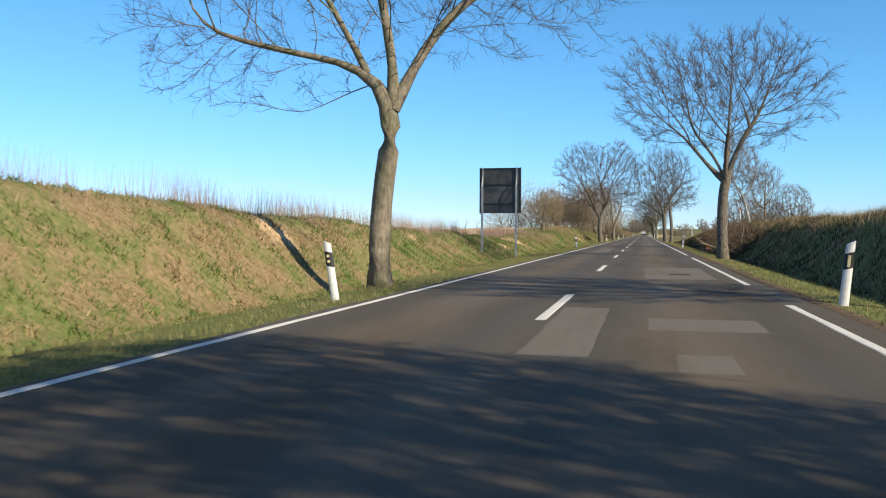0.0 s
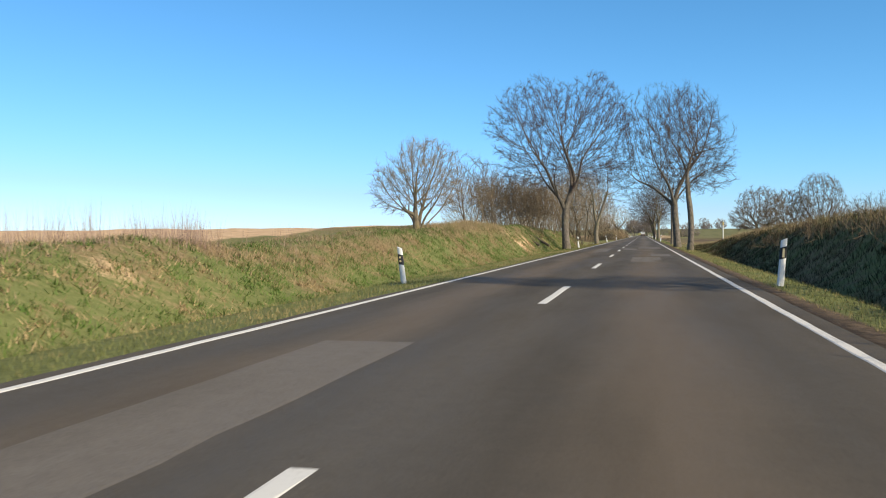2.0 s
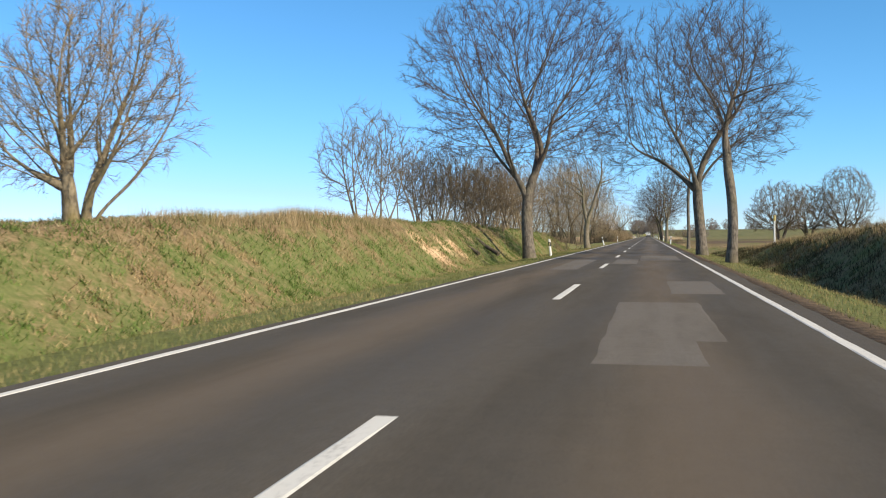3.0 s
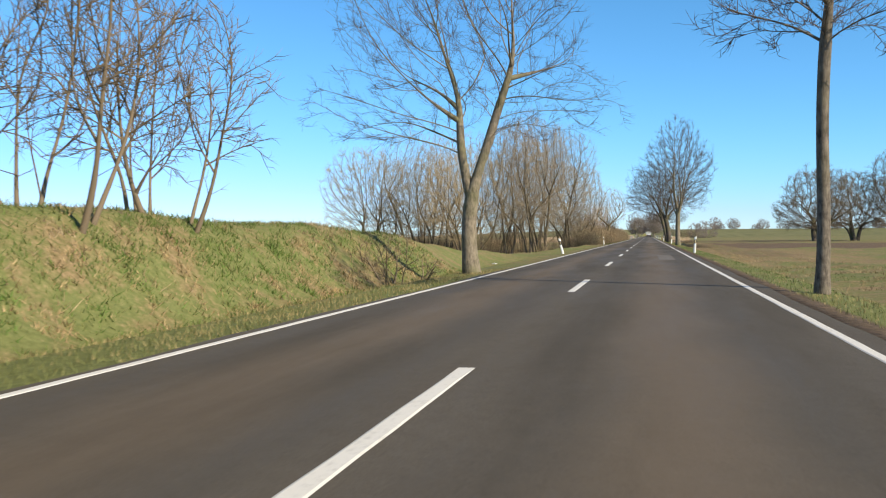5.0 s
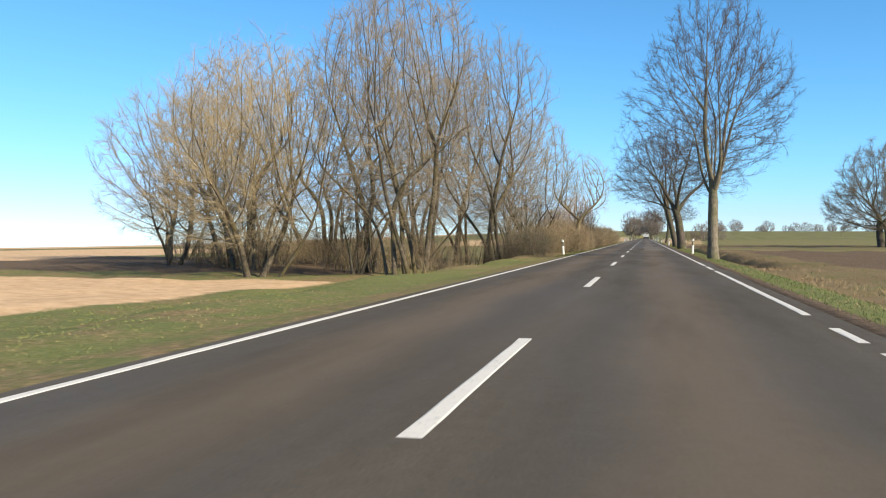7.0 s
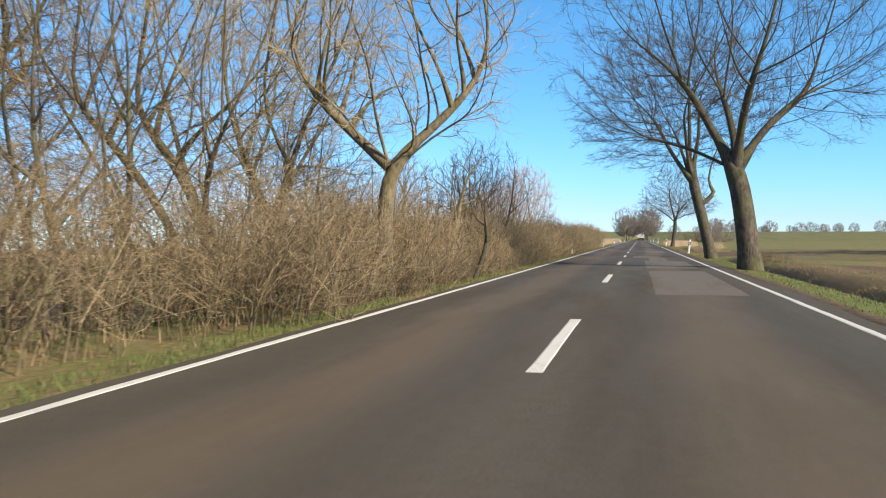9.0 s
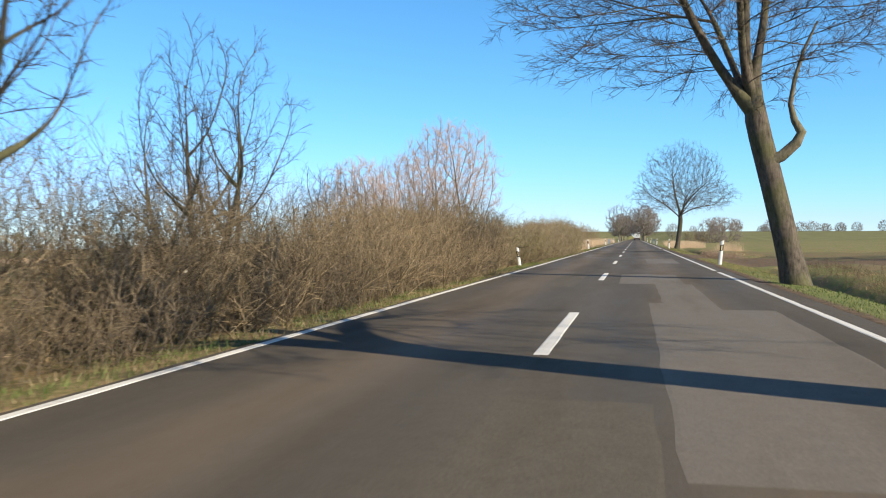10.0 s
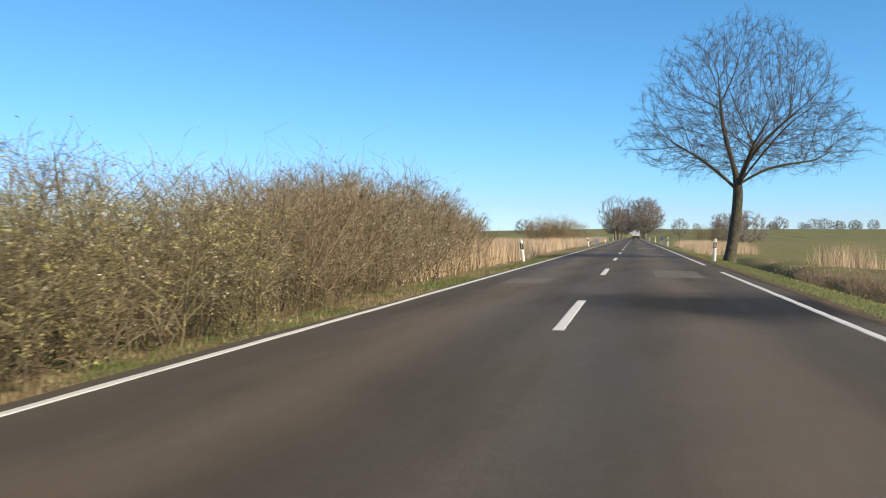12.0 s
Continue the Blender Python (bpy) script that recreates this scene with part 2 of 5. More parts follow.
M_CUT = plain("fresh cut wood", (0.5, 0.2, 0.1), 0.8, 0.2, grain=0.25, scale=8)
M_RED = plain("red plastic", (0.55, 0.03, 0.025), 0.45, 0.4)
M_YELLOW = plain("faded yellow plastic", (0.6, 0.46, 0.16), 0.45, 0.4)
M_TRUCK = plain("pale truck paint", (0.62, 0.63, 0.62), 0.4, 0.5, grain=0.04, scale=2)

# ---- geometry helpers ----
def mesh_from(name, verts, faces, mats, smooth=False):
    me = bpy.data.meshes.new(name)
    me.from_pydata(verts, [], faces)
    for m in (mats if isinstance(mats, (list, tuple)) else [mats]):
        me.materials.append(m)
    if smooth:
        me.polygons.foreach_set("use_smooth", [True] * len(me.polygons))
    me.update()
    return me


def mesh_np(name, verts, faces, mat, smooth=False, slots=None):
    """Mesh from a vertex array and an array of triangles or quads."""
    me = bpy.data.meshes.new(name)
    k = faces.shape[1]
    me.vertices.add(len(verts))
    me.vertices.foreach_set("co", np.asarray(verts, np.float32).ravel())
    me.loops.add(faces.size)
    me.loops.foreach_set("vertex_index", faces.astype(np.int32).ravel())
    me.polygons.add(len(faces))
    me.polygons.foreach_set("loop_start", np.arange(0, faces.size, k, dtype=np.int32))
    if smooth:
        me.polygons.foreach_set("use_smooth", np.ones(len(faces), bool))
    for m in (mat if isinstance(mat, (list, tuple)) else [mat]):
        me.materials.append(m)
    if slots is not None:
        me.polygons.foreach_set("material_index", slots.astype(np.int32))
    me.update(calc_edges=True)
    me.validate()
    return me


def part(name, bm, material, parent, label=""):
    me = bpy.data.meshes.new(name)
    bm.to_mesh(me)
    bm.free()
    me.materials.append(material)
    ob = new(name, me)
    ob.parent = parent
    return tagged(ob, label)


def part_mesh(name, me, parent, label=""):
    ob = new(name, me)
    ob.parent = parent
    return tagged(ob, label)


def box(bm, x0, x1, y0, y1, z0, z1, bevel=0.0):
    r = bmesh.ops.create_cube(bm, size=1, matrix=Matrix.Translation(((x0 + x1) / 2, (y0 + y1) / 2, (z0 + z1) / 2)) @ Matrix.Diagonal((x1 - x0, y1 - y0, z1 - z0, 1)))
    if bevel:
        es = list({e for v in r["verts"] for e in v.link_edges})
        bmesh.ops.bevel(bm, geom=es, offset=bevel, segments=2, affect="EDGES", profile=0.6)
    return bm


def tube(bm, a, b, r, n=8, r2=None):
    a, b = Vector(a), Vector(b)
    d = b - a
    m = Matrix.Translation((a + b) / 2) @ d.to_track_quat("Z", "Y").to_matrix().to_4x4()
    bmesh.ops.create_cone(bm, cap_ends=True, segments=n, radius1=r, radius2=r if r2 is None else r2, depth=d.length, matrix=m)
    return bm


def tubes_np(P, R, sides):
    """Tapered tubes along polylines P (n, k, 3) with radii R (n, k)."""
    n, k, _ = P.shape
    T = np.gradient(P, axis=1)
    T /= np.linalg.norm(T, axis=2, keepdims=True) + 1e-9
    mean = T.mean(1)
    ref = np.where(np.abs(mean[:, 2:3]) > 0.7, np.array([[1.0, 0, 0]]), np.array([[0, 0, 1.0]]))
    U = np.cross(T, ref[:, None, :])
    U /= np.linalg.norm(U, axis=2, keepdims=True) + 1e-9
    W = np.cross(T, U)
    a = np.arange(sides) * 2 * np.pi / sides
    ring = U[:, :, None, :] * np.cos(a)[None, None, :, None] + W[:, :, None, :] * np.sin(a)[None, None, :, None]
    V = P[:, :, None, :] + ring * R[:, :, None, None]
    idx = np.arange(n * k * sides).reshape(n, k, sides)
    nxt = np.roll(idx, -1, axis=2)
    F = np.stack([idx[:, :-1], nxt[:, :-1], nxt[:, 1:], idx[:, 1:]], -1).reshape(-1, 4)
    return V.reshape(-1, 3), F


def join_np(chunks):
    vs, fs, off = [], [], 0
    for v, f in chunks:
        vs.append(v)
        fs.append(f + off)
        off += len(v)
    return np.concatenate(vs), np.concatenate(fs)


def smooth01(a):
    a = np.clip(a, 0, 1)
    return a * a * (3 - 2 * a)

# ---- terrain ----
# crest heights of the two roadside banks along the road
LEFT_BANK = ((-400, 1.5), (-20, 1.95), (0, 1.9), (11, 1.72), (16, 1.42), (22, 1.22), (26, 1.12), (36, 0.98), (47, 0.73), (52, 0.66), (62, 0.84), (70, 0.68), (75, 0.9),
             (83, 1.2), (95, 1.44), (103, 1.54), (112, 1.52), (128, 1.42), (143, 1.22), (148, 0.96), (153, 0.78), (157, 0.54), (163, 0.2), (170, -0.15), (182, -0.6), (200, -0.95),
             (300, -0.9), (335, -0.55), (480, -0.4), (700, 0.0))
RIGHT_BANK = ((-400, 1.4), (-20, 1.5), (30, 1.5), (64, 1.45), (80, 1.4), (89, 1.2), (104, 0.95), (112, 0.65), (122, 0.25), (135, -0.15), (160, -0.35), (700, -0.3))
ROAD_L, ROAD_R = -2.72, 3.2
EDGE_L = -2.55          # edge of the asphalt, just outside the painted line


def terrain(x, y):
    x, y = np.asarray(x, float), np.asarray(y, float)
    lb = np.interp(y, *zip(*LEFT_BANK))
    rb = np.interp(y, *zip(*RIGHT_BANK))
    sl = np.clip(ROAD_L - x, 0, None)
    sr = np.clip(x - ROAD_R, 0, None)
    verge_l = -0.04 - 0.08 * smooth01(sl / 1.0)
    dip = 0.3 * smooth01((lb + 0.2) / 0.6)
    zl = verge_l - dip * smooth01((sl - 1.3) / 0.9) + (lb + 0.12 + dip) * smooth01((sl - 2.1 - 0.2 * np.sin(y * 0.21)) / 2.75) - 0.015 * np.clip(sl - 5.5, 0, 12) * (lb > 0.3)
    verge_r = -0.04 - 0.05 * smooth01(sr / 1.2) - 0.22 * smooth01((sr - 1.1) / 0.7)
    zr = verge_r + (rb + 0.27) * smooth01((sr - 1.75) / 2.7)
    # drainage ditch beside the fields
    ditch = np.interp(y, (206, 214, 277, 283, 295, 299, 335, 350), (0, 1, 1, 0.08, 0.08, 1, 1, 0))
    zr = zr - 0.75 * ditch * np.exp(-((sr - 3.0) / 0.8) ** 2)
    z = np.where(x < 0, zl, zr)
    # far country: rises ahead and to the right, falls away to the left
    d = np.hypot(x, np.clip(y - 250, 0, None) + np.clip(-y, 0, None) * 0.2)
    ang = np.arctan2(y - 150, x)
    ahead = smooth01((2.25 - ang) / 0.7)
    rise = ahead * 7.0 * smooth01((d - 150) / 700) - (1 - ahead) * 0.013 * np.clip(d - 40, 0, None)
    z = z + rise * smooth01((np.abs(x) - 12 + np.clip(y - 560, 0, 300) * 0.1) / 40)
    roll = 0.05 * np.sin(x * 0.9 + 1.3 * np.sin(y * 0.35)) + 0.045 * np.sin(y * 0.8 + 2 * np.sin(x * 0.7))
    roll = roll + 0.035 * np.sin(3.1 * x + 1.7 * np.sin(2.3 * y)) * np.sin(2.4 * y + 1.1 * np.sin(1.9 * x))
    z = z + roll * smooth01((np.maximum(sl, sr) - 1.2) / 1.5)
    under = (x > EDGE_L) & (x < ROAD_R)
    return np.where(under, -0.12, z)


def spaced(stops):
    out = []
    for a, b, step in stops:
        out += list(np.arange(a, b, step))
    return np.array(out + [stops[-1][1]])


gx = np.concatenate([spaced(((-3000, -600, 150), (-600, -120, 30), (-120, -36, 6), (-36, -12, 1.5), (-12, -2.9, 0.32))), [ROAD_L, EDGE_L, EDGE_L + 0.04, 0.0, ROAD_R - 0.04],
                     spaced(((ROAD_R, 9.5, 0.3), (9.5, 24, 1.2), (24, 120, 6), (120, 600, 30), (600, 3000, 150)))])
gy = spaced(((-300, -20, 10), (-20, 345, 0.7), (345, 620, 5), (620, 1200, 30), (1200, 4500, 200)))
GX, GY = np.meshgrid(gx, gy)
GZ = terrain(GX, GY)
nx, ny = len(gx), len(gy)
ii = np.arange(nx * ny).reshape(ny, nx)
faces = np.stack([ii[:-1, :-1], ii[:-1, 1:], ii[1:, 1:], ii[1:, :-1]], -1).reshape(-1, 4)
ground_mesh = mesh_np("ground", np.stack([GX, GY, GZ], -1).reshape(-1, 3), faces, M_TURF, True)


def field(x, x0, x1, y, y0, y1, sx=1.0, sy=4.0):
    return smooth01((x - x0) / sx) * smooth01((x1 - x) / sx) * smooth01((y - y0) / sy) * smooth01((y1 - y) / sy)


fx, fy = GX.ravel(), GY.ravel()
dry = 0.485 + 0.0 * fx
dry += 0.04 * (smooth01((fy - 208) / 6) * (fx < 0) * (fx > -8))
dry += 0.025 * field(fx, -9, -4.6, fy, -20, 40) + 0.08 * field(fx, -9, -6.0, fy, 80, 125)
dry -= (0.16 - 0.17 * smooth01((fy - 135) / 10)) * (smooth01((fx + 4.3) / 0.8) * smooth01((-2.3 - fx) / 0.3)) * (fy < 212)
dry -= 0.16 * (smooth01((fx - 3.0) / 0.3) * smooth01((5.2 - fx) / 0.6))
# mottled: dead patches and lush ones along the bank
dry += 0.045 * np.sin(1.3 * fx + 1.7 * np.sin(0.55 * fy)) * np.sin(0.9 * fy + 1.3 * np.sin(0.8 * fx)) * (fx < -4.4)
dry -= 0.05 * field(fx, -10, -3, fy, 172, 208) + 0.01 * field(fx, -10, -3, fy, 142, 176) + 0.04 * field(fx, -9, -4.6, fy, 84, 132)
dry += 0.1 * field(fx, -7.8, -5.9, fy, 62, 77) + 0.1 * field(fx, -9.5, -6.6, fy, 86, 104)
dry -= 0.04 * field(fx, -8.6, -4.3, fy, 34, 84) + 0.03 * field(fx, -8.6, -4.3, fy, 126, 150)
dry += 0.06 * field(fx, 4.6, 14, fy, 160, 266, 1.0, 6)
soil = 0.95 * field(fx, 9.0, 60, fy, 205, 262, 3, 8) + 0.47 * field(fx, 4.3, 12, fy, 168, 230, 1.2, 8) + 0.5 * field(fx, 5.6, 12, fy, 224, 266, 1.0, 6) + 0.5 * field(fx, 7, 40, fy, 262, 330, 2, 8)
soil += 0.8 * field(fx, ROAD_R - 0.3, ROAD_R + 0.6, fy, -400, 700, 0.2) + 0.45 * field(fx, EDGE_L - 0.22, EDGE_L + 0.05, fy, -400, 700, 0.1)
soil += 0.8 * field(fx, -60, -10, fy, 207.5, 240, 4, 3) + 0.42 * field(fx, -12, -3.6, fy, 212, 314, 0.4, 4)
soil += 0.8 * field(fx, 3.4, 14, fy, 283.5, 295.5, 0.5, 1.5)
sand = 0.9 * field(fx, -900, -9.8, fy, 176, 205, 2.5, 4) + 0.85 * field(fx, -900, -10.5, fy, 60, 180, 2, 6) + 0.85 * field(fx, -3000, -40, fy, 190, 320, 12, 8) + 0.85 * field(fx, -3000, -110, fy, 290, 1600, 40, 40)
crop = 0.9 * field(fx, 34, 400, fy, 130, 250, 8, 10) + field(fx, -150, 1500, fy, 470, 2500, 60, 60) + 0.4 * field(fx, 40, 900, fy, 230, 470, 10, 30)
for sx, sy, sr in ((-6.9, 52.3, 0.7), (-6.4, 53.4, 0.7), (-6.0, 54.5, 0.6), (-6.5, 56.6, 0.5), (-6.2, 46.6, 0.8), (-6.5, 59.5, 0.6), (-6.5, 101.5, 0.8), (-5.9, 102.6, 0.8), (-6.3, 104.5, 0.9), (-6.0, 106.0, 0.6), (-6.4, 109.0, 0.8), (-6.6, 17.6, 0.8), (-6.0, 121, 0.9), (-6.8, 30, 0.7)):
    sand += 0.75 * np.exp(-(((fx - sx) / 0.7) ** 2 + ((fy - sy) / sr) ** 2))
for nm, vals in (("dry", dry), ("soil", soil), ("sand", sand), ("crop", crop)):
    at = ground_mesh.attributes.new(nm, "FLOAT", "POINT")
    at.data.foreach_set("value", np.clip(vals, 0, 1).astype(np.float32))
ground = tagged(new("ground", ground_mesh), "rolling grassy ground with roadside banks and fields", "ground", kind="structure")

# ---- road ----
def slab(x0, x1, y0, y1, z0, z1, step=4.0):
    ys = np.concatenate([np.arange(y0, -20, step), np.arange(-20, 345, 0.6), np.arange(345, y1 + 0.01, step)])
    v, f = [], []
    rng = random.Random(77)
    a = b = 0.03
    for y in ys:
        # crumbling edges
        a = min(0.1, max(0.0, a + rng.uniform(-0.03, 0.03)))
        b = min(0.1, max(0.0, b + rng.uniform(-0.03, 0.03)))
        v += [(x0 - a, y, z0), (x0 - a + 0.04, y, z1), (x1 + b - 0.04, y, z1), (x1 + b, y, z0)]
    for i in range(len(ys) - 1):
        a = 4 * i
        f += [(a + k, a + k + 1, a + k + 5, a + k + 4) for k in range(3)]
    return v, f


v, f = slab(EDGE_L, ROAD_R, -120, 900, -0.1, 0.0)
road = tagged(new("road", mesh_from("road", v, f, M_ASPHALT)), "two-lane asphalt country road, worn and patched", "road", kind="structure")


def strip(name, x0, x1, y0, y1, mat, label="", z=0.004, wob=0.012, seed=1):
    """A painted strip or patch with slightly uneven edges that feather down to the road."""
    rng = random.Random(seed)
    n = max(3, min(200, int((y1 - y0) / 0.5) + 1))
    vv, ff = [], []
    e = min(0.03, (x1 - x0) * 0.12)
    for i in range(n):
        y = y0 + (y1 - y0) * i / (n - 1)
        a, b = x0 + rng.uniform(-wob, wob), x1 + rng.uniform(-wob, wob)
        h = 0.0004 if i in (0, n - 1) else z
        vv += [(a, y, 0.0004), (a + e, y, h), (b - e, y, h), (b, y, 0.0004)]
    for i in range(n - 1):
        ff += [(4 * i + k, 4 * i + k + 1, 4 * i + k + 5, 4 * i + k + 4) for k in range(3)]
    ob = part_mesh(name, mesh_from(name, vv, ff, mat), road, label)
    return ob


LINE_L, LINE_R, DASH0, PERIOD, DASH = -2.411, 2.887, 9.31, 12.5, 4.04
for k in range(-4, 50):
    y0 = DASH0 + PERIOD * k
    strip("lane_mark", -0.06, 0.06, y0, y0 + DASH, M_LINE, z=0.005, wob=0.004, seed=k)
for y0 in range(-80, 700, 20):
    strip("edge_line", LINE_L - 0.045, LINE_L + 0.045, y0, y0 + 20, M_LINE, z=0.005, wob=0.006, seed=y0)
# the line on the near side is interrupted where the paint has worn away
RIGHT_BREAKS = ((12.1, 16.7), (35.3, 39.3), (175.5, 176.2), (177.5, 179.0), (193.0, 194.0), (196.5, 197.3), (264.5, 265.6), (311.7, 317.0))
runs, y = [], -80.0
for a, b in RIGHT_BREAKS:
    runs.append((y, a))
    y = b
runs.append((y, 700.0))
for a, b in runs:
    c = a
    while c < b:
        e = min(b, c + 20)
        strip("edge_line", LINE_R - 0.052, LINE_R + 0.052, c, e, M_LINE, z=0.005, wob=0.006, seed=int(c) + 5)
        c = e

# repairs in the surface: x0, x1, y0, y1 and kind (0 pale, 1 dark, 2 faint)
PATCHES = ((0.12, 0.66, 6.6, 11.0, 0), (1.1, 2.2, 8.6, 9.8, 0), (1.3, 1.7, 6.0, 6.9, 0), (1.1, 2.5, 18.4, 24.5, 0), (1.6, 2.12, 19.7, 21.4, 1), (-1.4, -0.6, 44.1, 54.9, 0), (0.1, 0.4, 48.3, 49.7, 0),
           (0.9, 1.95, 79.4, 83.9, 0), (0.9, 1.7, 77.9, 79.4, 0), (1.65, 2.45, 85.7, 89.6, 0), (0.15, 0.95, 100.5, 106.4, 0), (1.0, 2.45, 104.5, 112.0, 0), (-1.35, -0.6, 95.8, 105.6, 0), (1.62, 2.2, 153.4, 161.8, 0),
           (0.95, 2.42, 230.5, 241.1, 0), (0.9, 2.42, 243.3, 251.6, 0), (0.9, 1.8, 251.6, 252.7, 0), (-0.04, 0.82, 241.4, 244.9, 2), (1.1, 1.8, 252.7, 257.9, 0), (0.4, 1.68, 257.9, 262.6, 0), (-1.0, -0.4, 256.5, 262.4, 2), (-1.72, -1.34, 283.5, 287.7, 0), (1.06, 1.58, 48.4, 50.5, 0),
           (1.15, 2.3, 272.4, 280.0, 0), (1.2, 2.25, 308.2, 312.1, 0), (-1.8, -0.95, 305.2, 307.2, 0), (1.1, 2.2, 330, 334, 0), (1.0, 2.2, 352, 358, 0))
for k, (x0, x1, y0, y1, dark) in enumerate(PATCHES):
    strip("asphalt_patch", x0, x1, y0, y1, (M_PATCH, M_PATCH_DARK, M_PATCH_FAINT)[dark], "darker repaired asphalt" if dark == 1 else "paler repaired asphalt", z=0.0025 if dark == 1 else 0.002, wob=0.014, seed=100 + k)

# ---- bare trees ----
def unit(a):
    return a / (np.linalg.norm(a, axis=-1, keepdims=True) + 1e-9)


def grow(rng, P0, D, L, R0, R1, k, wander, up, env=None, ragged=(0.64, 1.13)):
    """Grow n branches of k points at once. env: centre and radii of the outline that they fill."""
    n = len(P0)
    P = np.empty((n, k, 3))
    P[:, 0] = P0
    d = unit(D)
    if env is not None:
        # branches end near the outline
        a, b = (P0 - env[0]) / env[1], (d + np.array([0, 0, up * k * 0.35])) / env[1]
        aa, ab, bb = (a * a).sum(1), (a * b).sum(1), (b * b).sum(1)
        disc = ab * ab - bb * (aa - 1)
        reach = np.where(disc > 0, (-ab + np.sqrt(np.maximum(disc, 0))) / bb, 0)
        reach = np.where(reach > 0, reach, L * 0.3)
        # a lumpy outline: some sectors reach further out
        e = a + reach[:, None] * b
        az, ph = np.arctan2(e[:, 1], e[:, 0]), env[2]
        lump = 1 + 0.08 * np.sin(3 * az + ph) * np.cos(2.6 * e[:, 2] + 1.7 * ph) + 0.07 * np.sin(7 * az + 2 * ph + 5 * e[:, 2])
        L = np.minimum(L, reach * lump * rng.uniform(*ragged, n))
    for i in range(1, k):
        d = unit(d + rng.normal(0, wander, (n, 3)) + np.array([0, 0, up]))
        step = d * (L / (k - 1))[:, None]
        P[:, i] = P[:, i - 1] + step
    R = R0[:, None] + (R1 - R0)[:, None] * np.linspace(0, 1, k)[None, :] ** 0.85
    return P, R


def children(rng, P, R, count, start, angle, spread):
    """Starting points, directions and radii of count side branches on each branch."""
    n, k, _ = P.shape
    f = start + (0.98 - start) * (np.arange(count)[None, :] + rng.uniform(0.1, 0.9, (n, count))) / count
    s = f * (k - 1)
    i = np.minimum(s.astype(int), k - 2)
    w = (s - i)[..., None]
    ar = np.arange(n)[:, None]
    A, B = P[ar, i], P[ar, i + 1]
    pos = A + (B - A) * w
    t = unit(B - A)
    rad = R[ar, i] + (R[ar, i + 1] - R[ar, i]) * w[..., 0]
    side = rng.normal(0, 1, (n, count, 3))
    side = unit(side - t * (side * t).sum(-1, keepdims=True))
    a = np.radians(angle + rng.normal(0, spread, (n, count)))[..., None]
    d = t * np.cos(a) + side * np.sin(a)
    return pos.reshape(-1, 3), d.reshape(-1, 3), rad.reshape(-1), f.reshape(-1)


def spikes(rng, P0, D, L, r, bend, up):
    """Fine twigs: three-sided, bent once, running out to a point. Returns vertices and triangles."""
    n = len(P0)
    d = unit(D)
    d2 = unit(d + rng.normal(0, bend, (n, 3)) + np.array([0, 0, up]))
    mid = P0 + d * (L * 0.5)[:, None]
    tip = mid + d2 * (L * 0.5)[:, None]
    ref = np.where(np.abs(d[:, 2:3]) > 0.7, np.array([[1.0, 0, 0]]), np.array([[0, 0, 1.0]]))
    U = unit(np.cross(d, ref))
    W = np.cross(d, U)
    a = np.arange(3) * 2 * np.pi / 3
    ring = U[:, None, :] * np.cos(a)[None, :, None] + W[:, None, :] * np.sin(a)[None, :, None]
    V = np.concatenate([P0[:, None] + ring * r[:, None, None], mid[:, None] + ring * (0.75 * r)[:, None, None], tip[:, None]], 1)
    base = (np.arange(n) * 7)[:, None, None]
    F = []
    for k in range(3):
        j = (k + 1) % 3
        F += [(k, j, 3 + j), (k, 3 + j, 3 + k), (3 + k, 3 + j, 6)]
    return V.reshape(-1, 3), (base + np.array(F)[None]).reshape(-1, 3), mid, tip, d2


def crown_points(rng, lobes, n, hollow, floor_z, slope, axis):
    """Points that the branches grow towards, spread through rounded lobes (x, y, z, rx, ry, rz), more of them near the outline."""
    vol = np.array([l[3] * l[4] * l[5] for l in lobes])
    pick = rng.choice(len(lobes), n * 3, p=vol / vol.sum())
    lob = np.array(lobes)[pick]
    v = unit(rng.normal(0, 1, (n * 3, 3)))
    az, el = np.arctan2(v[:, 1], v[:, 0]), v[:, 2]
    ph = rng.uniform(0, 6, 3)
    lump = 1 + 0.07 * np.sin(3 * az + ph[0] + 2 * el) + 0.06 * np.sin(5 * az + ph[1] - 4 * el) + 0.05 * np.sin(9 * az + 6 * el + ph[2])
    q = lob[:, :3] + v * (rng.uniform(0, 1, n * 3) ** hollow * lump)[:, None] * lob[:, 3:]
    rad = np.hypot(q[:, 0] - axis[0], q[:, 1] - axis[1])
    ok = q[:, 2] > floor_z + slope * rad
    return q[ok][:n]


